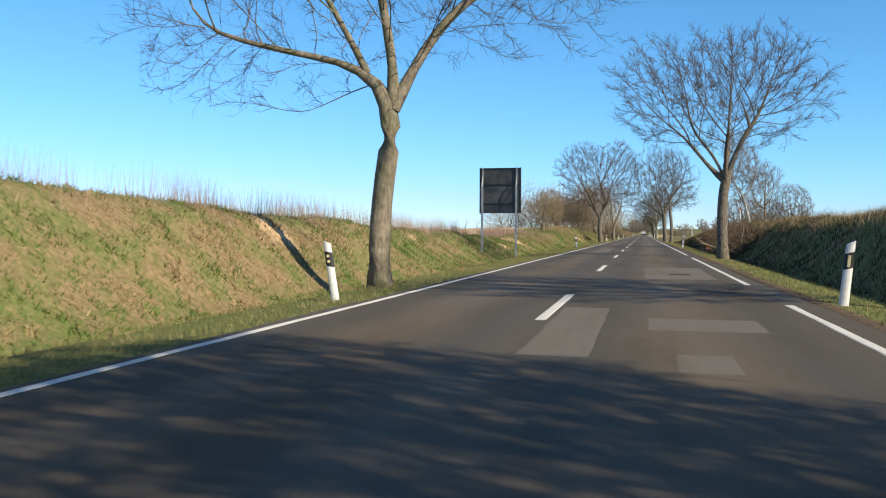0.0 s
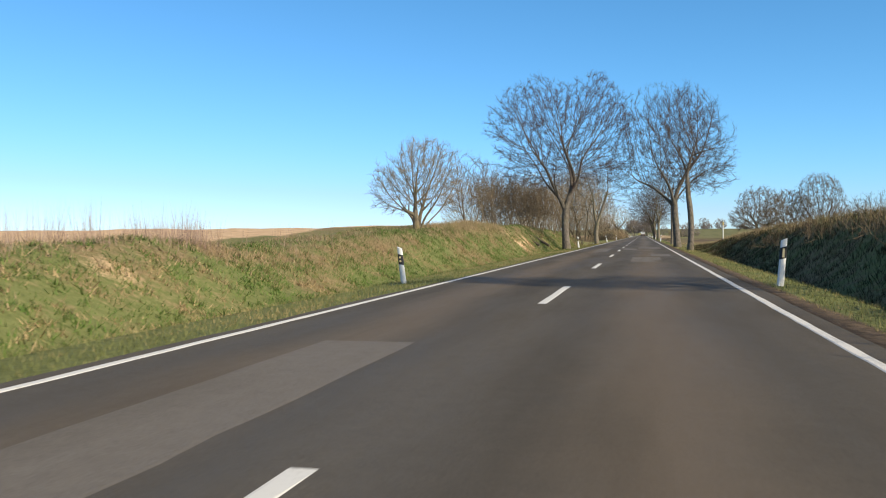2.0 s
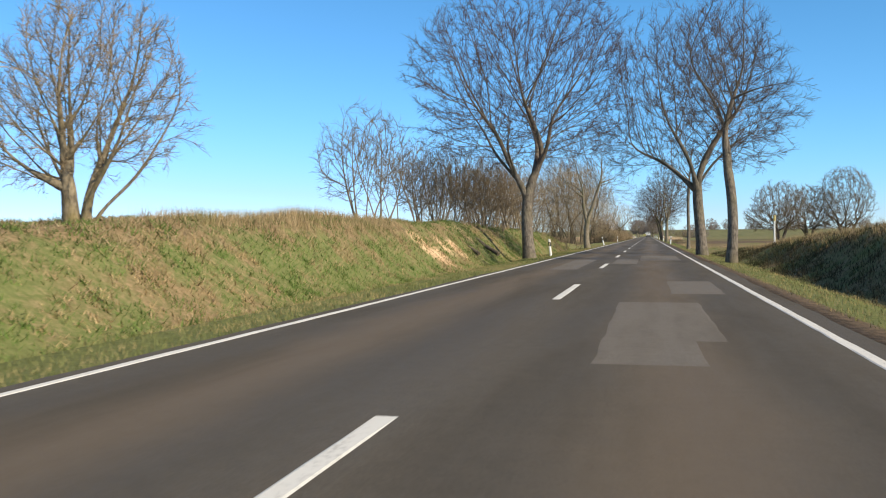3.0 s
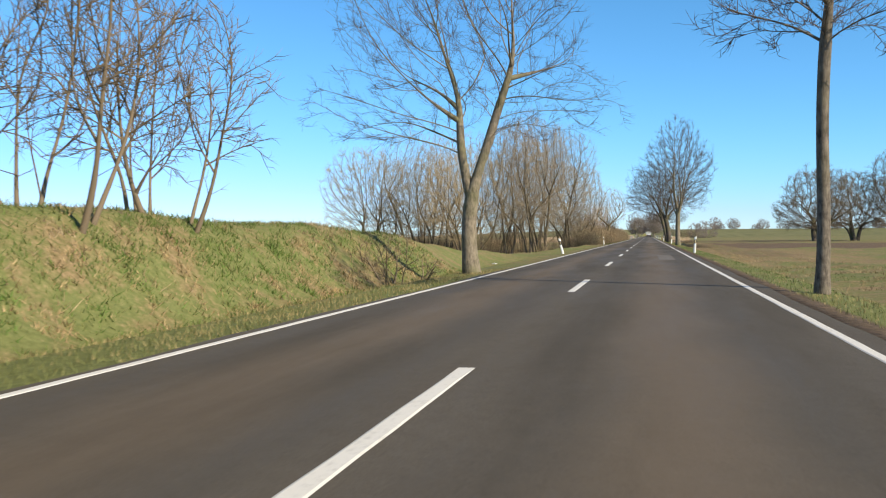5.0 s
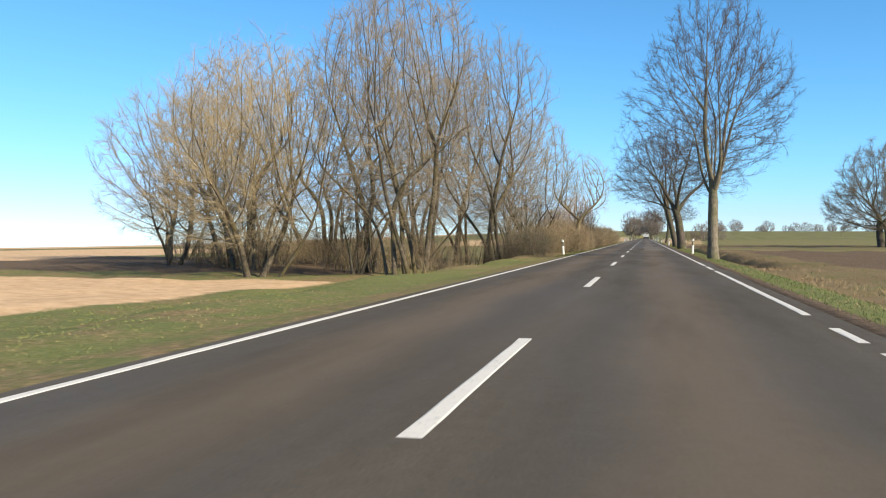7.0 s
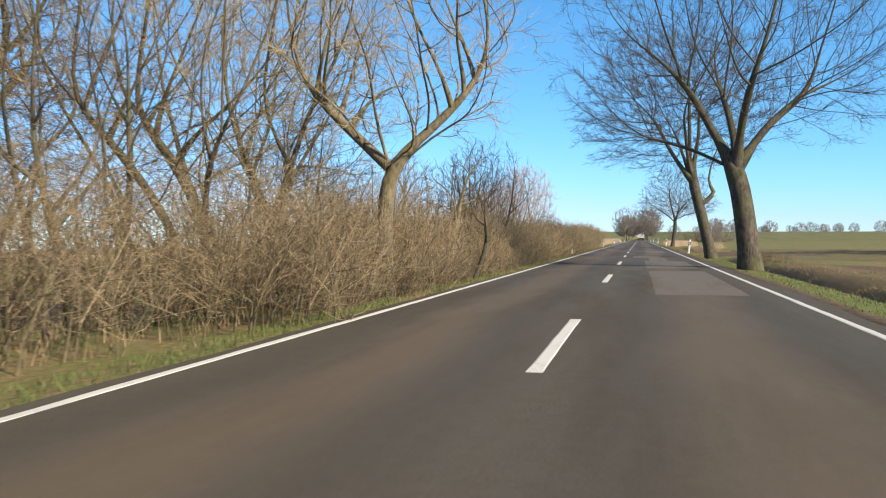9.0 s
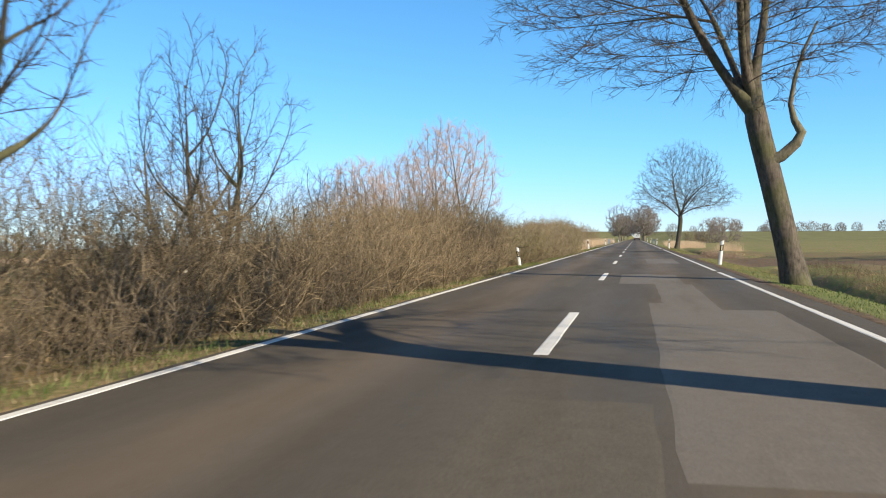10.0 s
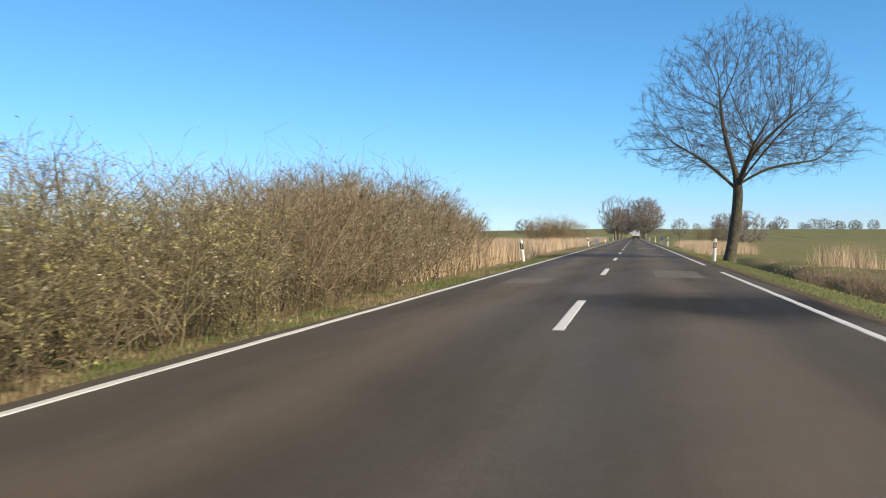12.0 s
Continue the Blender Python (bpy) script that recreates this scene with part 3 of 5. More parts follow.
def colonise(rng, pos, parent, heading, pts, step, kill, reach, pull, inertia, jitter, rounds, heart):
    """Branches that grow step by step towards the free points near them, until the points are used up."""
    pos, parent, heading = np.array(pos, float), list(parent), np.array(heading, float)
    kids = np.zeros(len(pos), int)
    d = np.linalg.norm(pts[:, None] - pos[None], axis=2)
    near, dist = d.argmin(1), d.min(1)
    alive = dist > kill
    pts, near, dist = pts[alive], near[alive], dist[alive]
    for _ in range(rounds):
        use = dist < reach
        if not use.any():
            break
        g = near[use]
        acc = np.zeros((len(pos), 3))
        np.add.at(acc, g, unit(pts[use] - pos[g]))
        idx = np.unique(g)
        idx = idx[kids[idx] < 3]
        if not len(idx):
            break
        dr = unit(unit(acc[idx]) + inertia * heading[idx] + 0.3 * unit(pos[idx] - heart) + np.array(pull) + rng.normal(0, jitter, (len(idx), 3)))
        fresh = pos[idx] + dr * step
        kids[idx] += 1
        start = len(pos)
        pos = np.concatenate([pos, fresh])
        heading = np.concatenate([heading, dr])
        kids = np.concatenate([kids, np.zeros(len(idx), int)])
        parent += list(idx)
        d = np.linalg.norm(pts[:, None] - fresh[None], axis=2)
        m, j = d.min(1), d.argmin(1) + start
        closer = m < dist
        near, dist = np.where(closer, j, near), np.where(closer, m, dist)
        alive = dist > kill
        pts, near, dist = pts[alive], near[alive], dist[alive]
        if not len(pts):
            break
    return pos, np.array(parent), heading


def resample(chain, rad, k):
    s = np.linspace(0, len(chain) - 1, k)
    i = np.arange(len(chain))
    return np.stack([np.interp(s, i, chain[:, c]) for c in range(3)], -1), np.interp(s, i, rad)


def bare_tree(name, label, seed, fork, radius, lobes, limbs=(), lean=(0, 0), points=900, step=0.3, kill=0.36, reach=1.9, pull=(0, 0, 0.06), inertia=0.55, jitter=0.07, hollow=0.45, floor_z=0.0, slope=0.0,
              stems=1, spread=0.4, tilt=0.3, bark=None, twig=None, tip=0.008, twigs=3, twig_len=0.42, twig_r=0.005, twig_angle=42, twig_up=0.08, sub=1, group="", category="bare tree", whole=False, seen_limbs=7, crook=0.06, gnarl=0.045):
    """A leafless tree: trunk or stems, crooked limbs that fork through a rounded crown, and fine twigs.
    limbs: start height on the trunk (or limb and fraction along it), direction, length and bend of the main limbs."""
    rng = np.random.default_rng(seed)
    bark, twig = bark or M_BARK, twig or M_TWIG
    root = tagged(new(name), label, category, group)
    pos, parent, heading, stem_nodes = [], [], [], []
    for s in range(stems):
        a = rng.uniform(0, 1) + s * 2 * np.pi / stems
        if stems == 1:
            p, d = np.array([0, 0, -0.25]), unit(np.array([lean[0], lean[1], fork]))
            length = np.hypot(np.hypot(*lean), fork) + 0.25
        else:
            p = np.array([np.cos(a) * spread, np.sin(a) * spread, -0.25]) * rng.uniform(0.4, 1.1)
            p[2] = -0.25
            d = unit(np.array([np.cos(a) * tilt + rng.normal(0, 0.3 * tilt) + lean[0], np.sin(a) * tilt + rng.normal(0, 0.3 * tilt) + lean[1], 1.0]))
            length = fork * rng.uniform(0.75, 1.25)
        n = max(3, int(length / step))
        nodes = []
        w = rng.normal(0, crook, 3) * np.array([1, 1, 0])
        for i in range(n + 1):
            pos.append(p)
            heading.append(d)
            parent.append(-1 if i == 0 else len(pos) - 2)
            nodes.append(len(pos) - 1)
            if stems == 1:
                f = (i + 1) / n
                d = unit(np.array([lean[0], lean[1], fork]))
                p = np.array([0, 0, -0.25]) + d * length * f + w * 0.8 * math.sin(math.pi * f) * length / 3
            else:
                w = 0.7 * w + rng.normal(0, crook * 0.5, 3) * np.array([1, 1, 0.2])
                d = unit(d + w + np.array([0, 0, 0.02]))
                p = p + d * (length / n)
        stem_nodes.append(nodes)
    limb_nodes = []
    for z, direction, length, bend in limbs:
        if isinstance(z, tuple):
            base = limb_nodes[z[0]][int(z[1] * (len(limb_nodes[z[0]]) - 1))]
        else:
            base = min(stem_nodes[0], key=lambda i: abs(pos[i][2] - z))
        limb_nodes.append([])
        d, p, last, w = unit(np.array(direction, float)), pos[base], base, np.zeros(3)
        for i in range(int(length / step)):
            w = 0.55 * w + rng.normal(0, gnarl, 3)
            d = unit(d + np.array(bend) * step / length + w)
            p = p + d * step
            pos.append(p)
            heading.append(d)
            parent.append(last)
            last = len(pos) - 1
            limb_nodes[-1].append(last)
    # branches and twigs strive outwards from the heart of the crown
    big = max(lobes, key=lambda l: l[3] * l[4] * l[5])
    heart = np.array([big[0] * 0.5 + lean[0] * 0.5 * (stems == 1), big[1] * 0.5 + lean[1] * 0.5 * (stems == 1), fork])
    pts = crown_points(rng, lobes, points, hollow, floor_z, slope, lean)
    seeds = len(pos)
    pos, parent, heading = colonise(rng, pos, parent, heading, pts, step, kill, reach, pull, inertia, jitter, 80, heart)
    n = len(pos)
    weight = np.zeros(n)
    has_child = np.zeros(n, bool)
    has_child[parent[parent >= 0]] = True
    weight[~has_child] = 1
    for i in range(n - 1, 0, -1):
        if parent[i] >= 0:
            weight[parent[i]] += weight[i]
    main = np.full(n, -1)
    best = np.zeros(n)
    for i in range(n):
        p = parent[i]
        if p >= 0 and weight[i] > best[p]:
            best[p], main[p] = weight[i], i
    for _ in range(2):
        q = pos.copy()
        mid = (parent >= 0) & (main >= 0)
        mid[:seeds // 3 if stems == 1 and not limbs else 2] = False
        ii = np.where(mid)[0]
        q[ii] = 0.5 * pos[ii] + 0.25 * (pos[parent[ii]] + pos[main[ii]])
        pos = q
    heaviest = max(weight[s[0]] for s in stem_nodes)
    expo = np.log(max(heaviest, 2)) / np.log(radius / tip)
    rad = tip * weight ** (1 / expo)
    # trunks swell towards the ground and taper upwards
    for s in stem_nodes:
        for i in s:
            z = max(pos[i][2], 0)
            rad[i] *= 1.0 + 0.12 * max(0, 1 - z / fork) + 0.35 * math.exp(-z / 0.22)
    chains = []
    chain_of = np.full(n, -1)
    owner = []
    for i in range(n):
        p = parent[i]
        if p < 0:
            chain_of[i] = len(chains)
            chains.append([i])
            owner.append(len(chains) - 1)
        elif main[p] == i:
            chain_of[i] = chain_of[p]
            chains[chain_of[p]].append(i)
        else:
            chain_of[i] = len(chains)
            chains.append([p, i])
            owner.append(owner[chain_of[p]])
    order = sorted((c for c in range(len(chains)) if parent[chains[c][0]] >= 0), key=lambda c: -rad[chains[c][1]])
    limb_set = set() if whole else {c for c in order[:seen_limbs * stems] if rad[chains[c][1]] > 0.02}
    trunk_objects, batch = {}, {}
    for c, chain in enumerate(chains):
        P, R = pos[chain], rad[chain].copy()
        is_stem = parent[chain[0]] < 0
        if not is_stem:
            R[0] = R[1] * 1.12 if weight[chain[1]] < 0.14 * weight[chain[0]] or rad[chain[0]] < 0.4 * radius else max(R[1] * 1.12, rad[chain[0]] * 0.8)
        R[-1] *= 0.5
        # heavy limbs leave the thicker wood with a collar
        if is_stem or (weight[chain[1]] > 0.14 * weight[chain[0]] and rad[chain[0]] > 0.4 * radius):
            before = rad[chain[0]]
            for j in range(1, len(R) - 1):
                before *= 0.8 if is_stem else 0.72
                if R[j] > before:
                    if not is_stem:
                        break
                    before = R[j]
                R[j] = before
        if is_stem or c in limb_set:
            P = P.copy()
            for _ in range(3):
                P[1:-1] = 0.5 * P[1:-1] + 0.25 * (P[:-2] + P[2:])
        if is_stem:
            PP, RR = resample(P, R, max(8, min(30, len(P))))
            vv, ff = tubes_np(PP[None], RR[None], 7 if whole else 12)
            trunk_objects[c] = part_mesh("trunk" if stems == 1 else "stem", mesh_np("trunk", vv, ff, bark, True), root)
        elif c in limb_set:
            PP, RR = resample(P, R, max(4, min(22, len(P))))
            vv, ff = tubes_np(PP[None], RR[None], 8)
            part_mesh("limb", mesh_np("limb", vv, ff, bark, True), trunk_objects[owner[c]])
        else:
            k = next((k for k in (2, 3, 5, 9) if k >= len(P)), 14)
            batch.setdefault((k, 5 if R[0] > 0.03 else 3, R[0] < 2.2 * tip), []).append(resample(P, R, k))
    pieces = []
    for (k, sides, thin), items in batch.items():
        vv, ff = tubes_np(np.stack([a for a, _ in items]), np.stack([b for _, b in items]), sides)
        tri = np.concatenate([ff[:, (0, 1, 2)], ff[:, (0, 2, 3)]])
        pieces.append((vv, tri, thin))
    # fine twigs along all the thin wood
    fine = np.where((weight <= 6) & (np.arange(n) >= seeds * 0.5) & (parent >= 0))[0]
    src = np.repeat(fine, twigs)
    P0 = pos[src] + (pos[parent[src]] - pos[src]) * rng.uniform(0, 1, (len(src), 1))
    t = unit(pos[src] - pos[parent[src]])
    side = rng.normal(0, 1, t.shape)
    side = unit(side - t * (side * t).sum(1, keepdims=True))
    a = np.radians(twig_angle + rng.normal(0, 13, len(src)))[:, None]
    D = t * np.cos(a) + side * np.sin(a) + 0.45 * unit(P0 - heart)
    L = twig_len * rng.uniform(0.45, 1.3, len(src))
    r = twig_r * rng.uniform(0.7, 1.25, len(src))
    vv, ff, mid, _, d2 = spikes(rng, P0, D, L, r, 0.28, twig_up)
    pieces.append((vv, ff, True))
    if sub:
        mid, d2, L, r = (np.repeat(v, sub, 0) for v in (mid, d2, L, r))
        side = rng.normal(0, 1, d2.shape)
        side = unit(side - d2 * (side * d2).sum(1, keepdims=True))
        vv, ff, _, _, _ = spikes(rng, mid, d2 + side * 0.8, L * rng.uniform(0.35, 0.8, len(L)), r * 0.75, 0.3, twig_up)
        pieces.append((vv, ff, True))
    vv, ff = join_np([(a, b) for a, b, _ in pieces])
    slots = np.concatenate([np.full(len(b), int(c)) for _, b, c in pieces])
    part_mesh("crown", mesh_np("crown", vv, ff, [bark, twig], True, slots), root)
    return root


def stand(ob, x, y, turn=0.0, s=1.0, sink=0.0):
    ob.matrix_basis = Matrix.LocRotScale((x, y, float(terrain(x, y)) - sink), Euler((0, 0, radians(turn))), (s, s, s))
    return ob


def copy_at(ob, x, y, turn=0.0, s=1.0, sink=0.0):
    c = copy_thing(ob, Matrix.Identity(4))
    return stand(c, x, y, turn, s, sink)

# ---- roadside trees ----
ROW = "roadside avenue trees"
stand(bare_tree("tree", "bare roadside maple with smooth grey trunk on the grass verge", 3, 3.4, 0.19, ((0, 0, 7.4, 5.0, 5.0, 3.2), (-2.6, -0.4, 4.9, 2.7, 2.4, 1.7), (2.8, 0, 5.6, 2.0, 2.4, 1.5)), lean=(0.3, 0), points=3200, floor_z=2.9, twigs=3, twig_len=0.45, tip=0.0034, twig_r=0.0042, twig_up=-0.02, pull=(0, 0, 0.0),
                limbs=((3.35, (-0.55, -0.05, 0.8), 2.8, (-0.1, 0, 0.3)), (3.4, (0.34, 0.05, 1), 3.4, (0.05, 0, 0.1)), (3.4, (0.0, 0.1, 1), 3.2, (-0.1, 0.1, 0.1)), ((0, 0.28), (-0.95, -0.1, 0.3), 3.6, (-0.3, 0, -0.3)), ((0, 0.15), (-0.8, 0.1, -0.1), 1.6, (0, 0, -0.5))), group=ROW), -3.85, 16.3)
stand(bare_tree("tree", "bare roadside maple with a wide fan-shaped crown", 8, 3.3, 0.2, ((-0.3, 0, 7.0, 4.7, 4.6, 2.7), (0.6, 0, 7.9, 3.4, 3.4, 1.6)), bark=M_BARK_ROW, points=2600, floor_z=3.3, slope=0.36, twigs=4, twig_len=0.42, twig_r=0.0062, tip=0.0046, pull=(0, 0, 0.02), jitter=0.14,
                limbs=((3.2, (-0.62, 0.0, 0.62), 2.6, (-0.25, 0, 0.4)), (3.2, (-0.06, 0.1, 1), 2.6, (-0.35, 0, 0.1)), (3.2, (0.5, -0.1, 0.85), 3.0, (0.1, 0, 0.1)), (3.2, (0.1, 0.7, 0.9), 2.6, (0, 0.2, 0.1)), (3.2, (0.15, -0.7, 0.9), 2.6, (0, -0.2, 0.1))), group=ROW), 4.18, 37.05, 0, 0.95)
stand(bare_tree("tree", "large bare roadside maple with reddish buds", 5, 2.8, 0.25, ((-2.2, 0, 9.0, 3.6, 4.4, 3.4), (1.9, 0, 9.4, 3.0, 4.2, 3.2), (-0.3, 0, 6.2, 5.2, 5.0, 2.1)), lean=(-0.12, 0), bark=M_BARK_ROW, points=4600, kill=0.33, floor_z=3.9, twig=M_TWIG_RED, twigs=4, twig_len=0.42, twig_r=0.0068, tip=0.005, pull=(0, 0, 0.03), gnarl=0.07,
                limbs=((2.7, (-0.3, 0, 1), 1.6, (-0.5, 0, -0.1)), ((0, 1.0), (-0.5, 0, 1), 3.2, (0.5, 0, 0.2)), (2.7, (0.2, 0.05, 1), 2.4, (0.1, 0, 0.2)), ((2, 0.95), (-0.12, 0, 1), 3.4, (0.3, 0, 0)), ((2, 0.55), (0.6, 0.1, 0.8), 2.8, (0.1, 0, 0.3)), ((2, 0.5), (0.05, 0.6, 1), 3.0, (0, 0.2, 0)), ((0, 0.8), (-0.1, -0.6, 1), 3.2, (0, -0.2, 0)), ((0, 0.5), (-0.85, 0.1, 0.6), 2.6, (0, 0, 0.4))), group=ROW), -4.1, 113)
stand(bare_tree("tree", "slender bare roadside tree with two tall stems", 6, 3.2, 0.165, ((-0.1, 0, 6.3, 2.1, 2.1, 2.8), (-0.2, 0, 8.5, 1.2, 1.3, 1.9), (1.0, 0, 5.4, 1.8, 2.0, 1.3)), bark=M_BARK_ROW, points=1500, floor_z=3.0, lean=(-0.05, 0), twigs=4, twig_len=0.45, twig_r=0.0056, tip=0.004, twig_up=0.0, pull=(0, 0, 0.02),
                limbs=((3.1, (-0.34, 0, 1), 3.8, (0.1, 0, 0.1)), (3.2, (0.06, 0, 1), 5.2, (0.0, 0, 0.3))), group=ROW), 4.15, 104.5)
stand(bare_tree("tree", "bare roadside maple stretching limbs over the road", 7, 3.1, 0.23, ((-0.5, 0, 8.3, 4.2, 4.4, 3.6), (-2.6, 0, 5.6, 2.7, 2.8, 1.9), (1.6, 0, 5.4, 2.6, 2.8, 1.6)), bark=M_BARK_ROW, points=3400, floor_z=3.2, lean=(-0.25, 0), twigs=4, twig_len=0.48, twig_r=0.0068, tip=0.005, pull=(0, 0, 0.02),
                limbs=((3.0, (-0.8, -0.05, 0.75), 4.2, (-0.1, 0, 0.25)), (3.1, (0.02, 0, 1), 4.5, (0, 0, 0)), (3.1, (0.35, 0.1, 1), 3.6, (0.3, 0, 0)), (3.1, (-0.2, -0.5, 1), 3.4, (0, -0.2, 0))), group=ROW), 3.85, 116)
stand(bare_tree("tree", "thin young bare roadside tree", 12, 2.6, 0.1, ((0, 0, 5.3, 1.9, 1.9, 2.3),), bark=M_BARK_ROW, points=700, floor_z=4.0, twigs=4, twig_len=0.4, twig_r=0.006, tip=0.004, limbs=((2.6, (-0.04, 0, 1), 2.8, (0, 0, 0.1)),), group=ROW), 4.0, 135.5)
stand(bare_tree("tree", "bare roadside tree with a forked grey trunk", 13, 2.4, 0.195, ((-0.3, 0, 6.9, 3.6, 3.6, 2.7), (-2.0, -0.3, 4.4, 2.6, 2.2, 1.25), (1.7, 0, 4.5, 2.3, 2.2, 1.2)), points=3200, floor_z=2.9, twigs=3, twig_len=0.38, twig_r=0.004, tip=0.0034, twig_up=-0.04, pull=(0, 0, 0), lean=(0.0, 0), jitter=0.14,
                limbs=((2.2, (-0.42, 0.05, 1), 2.8, (0.05, 0, 0.2)), (2.3, (0.42, 0.05, 1), 3.4, (0.05, 0, 0.2))), group=ROW), -3.42, 143.5)
stand(bare_tree("tree", "tall bare roadside lime with an egg-shaped crown", 14, 3.2, 0.22, ((0, 0, 7.6, 3.9, 3.9, 4.2), (0, 0, 10.2, 2.5, 2.5, 3.1)), bark=M_BARK, points=3600, kill=0.36, floor_z=3.2, slope=0.2, twigs=4, twig_len=0.42, twig_r=0.0062, tip=0.0046, pull=(0, 0, 0.1),
                limbs=((3.0, (-0.55, 0, 0.85), 3.6, (-0.05, 0, 0.5)), (3.1, (0.06, 0, 1), 4.0, (0.05, 0, 0)), (3.1, (0.45, 0.1, 0.9), 3.8, (0, 0, 0.6)), (3.2, (-0.1, 0.5, 0.9), 3.4, (0, 0, 0.5)), (3.2, (0.1, -0.5, 0.9), 3.4, (0, 0, 0.5)), (3.2, (-0.2, -0.15, 1), 4.2, (0, 0, 0.2)), (3.2, (0.25, -0.2, 1), 4.2, (0, 0, 0.2))), group=ROW), 4.1, 210.5, 0, 0.96)
stand(bare_tree("tree", "stout bare roadside tree with dark mossy trunk", 15, 3.1, 0.3, ((-0.4, 0, 7.8, 5.2, 5.2, 4.0), (-3.3, 0, 5.7, 3.2, 3.4, 1.7), (2.4, 0, 5.6, 2.8, 3.4, 1.7)), lean=(-0.4, 0), points=4000, floor_z=3.5, bark=M_BARK_DARK, twigs=3, twig_len=0.45, twig_r=0.0042, tip=0.0038, twig_up=-0.03, pull=(0, 0, -0.01),
                limbs=((3.0, (-0.62, 0.05, 0.85), 3.8, (-0.15, 0, 0.1)), (3.0, (0.5, 0.1, 0.9), 3.6, (0.2, 0, 0.0)), (3.1, (0.0, 0.35, 1), 3.6, (0, 0.1, 0)), (3.1, (-0.1, -0.5, 1), 3.2, (0, -0.3, 0)), (3.9, (-0.9, 0.1, 0.5), 3.0, (0, 0, -0.3))), seen_limbs=9, group=ROW), 4.05, 244.5)
leaner = stand(bare_tree("tree", "bare roadside tree leaning towards the road", 16, 4.0, 0.235, ((-1.4, 0, 7.6, 4.8, 5.0, 3.7), (-4.0, 0, 6.0, 2.6, 3.2, 1.8)), lean=(-0.95, 0), points=3200, floor_z=3.7, bark=M_BARK_DARK, twigs=4, twig_len=0.5, twig_r=0.0055, tip=0.004, twig_up=-0.03, pull=(0, 0, 0),
                limbs=((3.7, (-0.75, 0, 0.75), 3.6, (-0.1, 0, 0.3)), (3.9, (-0.1, 0, 1), 4.0, (0, 0, 0)), (3.9, (0.3, 0.2, 1), 3.4, (0.2, 0, 0)), (3.9, (-0.3, -0.5, 0.9), 3.2, (0, 0, 0.2)), (3.8, (-0.4, 0.6, 0.9), 3.2, (0, 0, 0.2))), group=ROW), 4.1, 259.8)
# a crooked side limb with a pale bend, rising again beside the trunk
vv, ff = tubes_np(np.array([[(-0.62, 0, 2.62), (-0.36, -0.05, 2.72), (-0.08, -0.1, 2.98), (0.02, -0.12, 3.2), (-0.12, -0.1, 3.46), (-0.2, -0.1, 3.8), (-0.12, -0.1, 4.3), (0.05, -0.12, 4.9), (0.32, -0.15, 5.5)]]), np.array([[0.14, 0.12, 0.11, 0.1, 0.075, 0.055, 0.045, 0.035, 0.02]]), 10)
part_mesh("limb", mesh_np("limb", vv, ff, M_BARK, True), leaner, "crooked pale side limb")
stand(bare_tree("tree", "bare roadside maple with a domed crown", 19, 3.5, 0.22, ((0.9, 0, 5.5, 5.3, 5.2, 1.9), (0.7, 0, 7.0, 4.3, 4.3, 3.8)), lean=(0.42, 0), points=5600, kill=0.3, floor_z=3.6, slope=0.14, inertia=0.75, jitter=0.03, hollow=0.3, bark=M_BARK_DARK, twigs=3, twig_len=0.42, twig_r=0.0048, tip=0.0038, twig_angle=32, pull=(0, 0, 0.02),
                limbs=((3.3, (-0.7, 0.05, 0.75), 3.0, (-0.4, 0, -0.1)), (3.5, (-0.22, 0.1, 1), 4.0, (-0.1, 0, 0)), (3.5, (0.12, -0.1, 1), 4.0, (0.1, 0, 0)), (3.4, (0.75, 0.0, 0.62), 4.0, (0.35, 0, -0.15)), (3.5, (0.1, 0.75, 0.7), 3.4, (0, 0.2, 0)), (3.5, (0.1, -0.75, 0.7), 3.2, (0, -0.2, 0)), (3.6, (0.45, -0.3, 0.9), 3.4, (0.2, 0, 0))), seen_limbs=9, group=ROW), 4.55, 326.8, 0, 0.92)
# trees on the near bank that throw the mottled shade across the road
BANK = "trees on the bank"
stand(bare_tree("tree", "bare tree on the shaded roadside bank", 21, 1.6, 0.1, ((0, 0, 4.8, 2.9, 2.3, 2.2), (-0.6, 0.6, 3.4, 2.0, 1.6, 1.2)), points=2600, kill=0.25, floor_z=1.8, twigs=4, twig_len=0.5, twig_r=0.011, tip=0.008, hollow=0.3, group=BANK), 8.7, -0.5)
stand(bare_tree("tree", "bare tree on the shaded roadside bank", 22, 2.0, 0.12, ((0, 0, 4.9, 3.0, 3.0, 2.1),), points=1400, kill=0.36, floor_z=2.4, twigs=4, twig_len=0.5, twig_r=0.01, tip=0.008, hollow=0.3, group=BANK), 9.5, 10.6)
stand(bare_tree("tree", "slim bare birch on the roadside bank", 23, 2.4, 0.085, ((-0.5, 0, 3.5, 1.25, 1.7, 2.0), (-1.0, 0, 5.0, 1.0, 1.3, 1.5)), points=1500, kill=0.23, step=0.24, reach=1.6, floor_z=1.0, bark=M_BARK_BIRCH, twig=M_BRUSH, twigs=3, twig_len=0.5, twig_r=0.007, tip=0.0046, lean=(-0.6, 0), pull=(-0.05, 0, 0.12),
                limbs=((1.4, (-0.6, 0.2, 0.7), 1.8, (0, 0, 0.3)), (1.8, (0.6, 0.2, 0.8), 1.8, (0, 0, 0.3)), (2.2, (-0.5, -0.4, 0.8), 2, (0, 0, 0.2))), group=BANK), 7.9, 60.8, 0, 0.94)
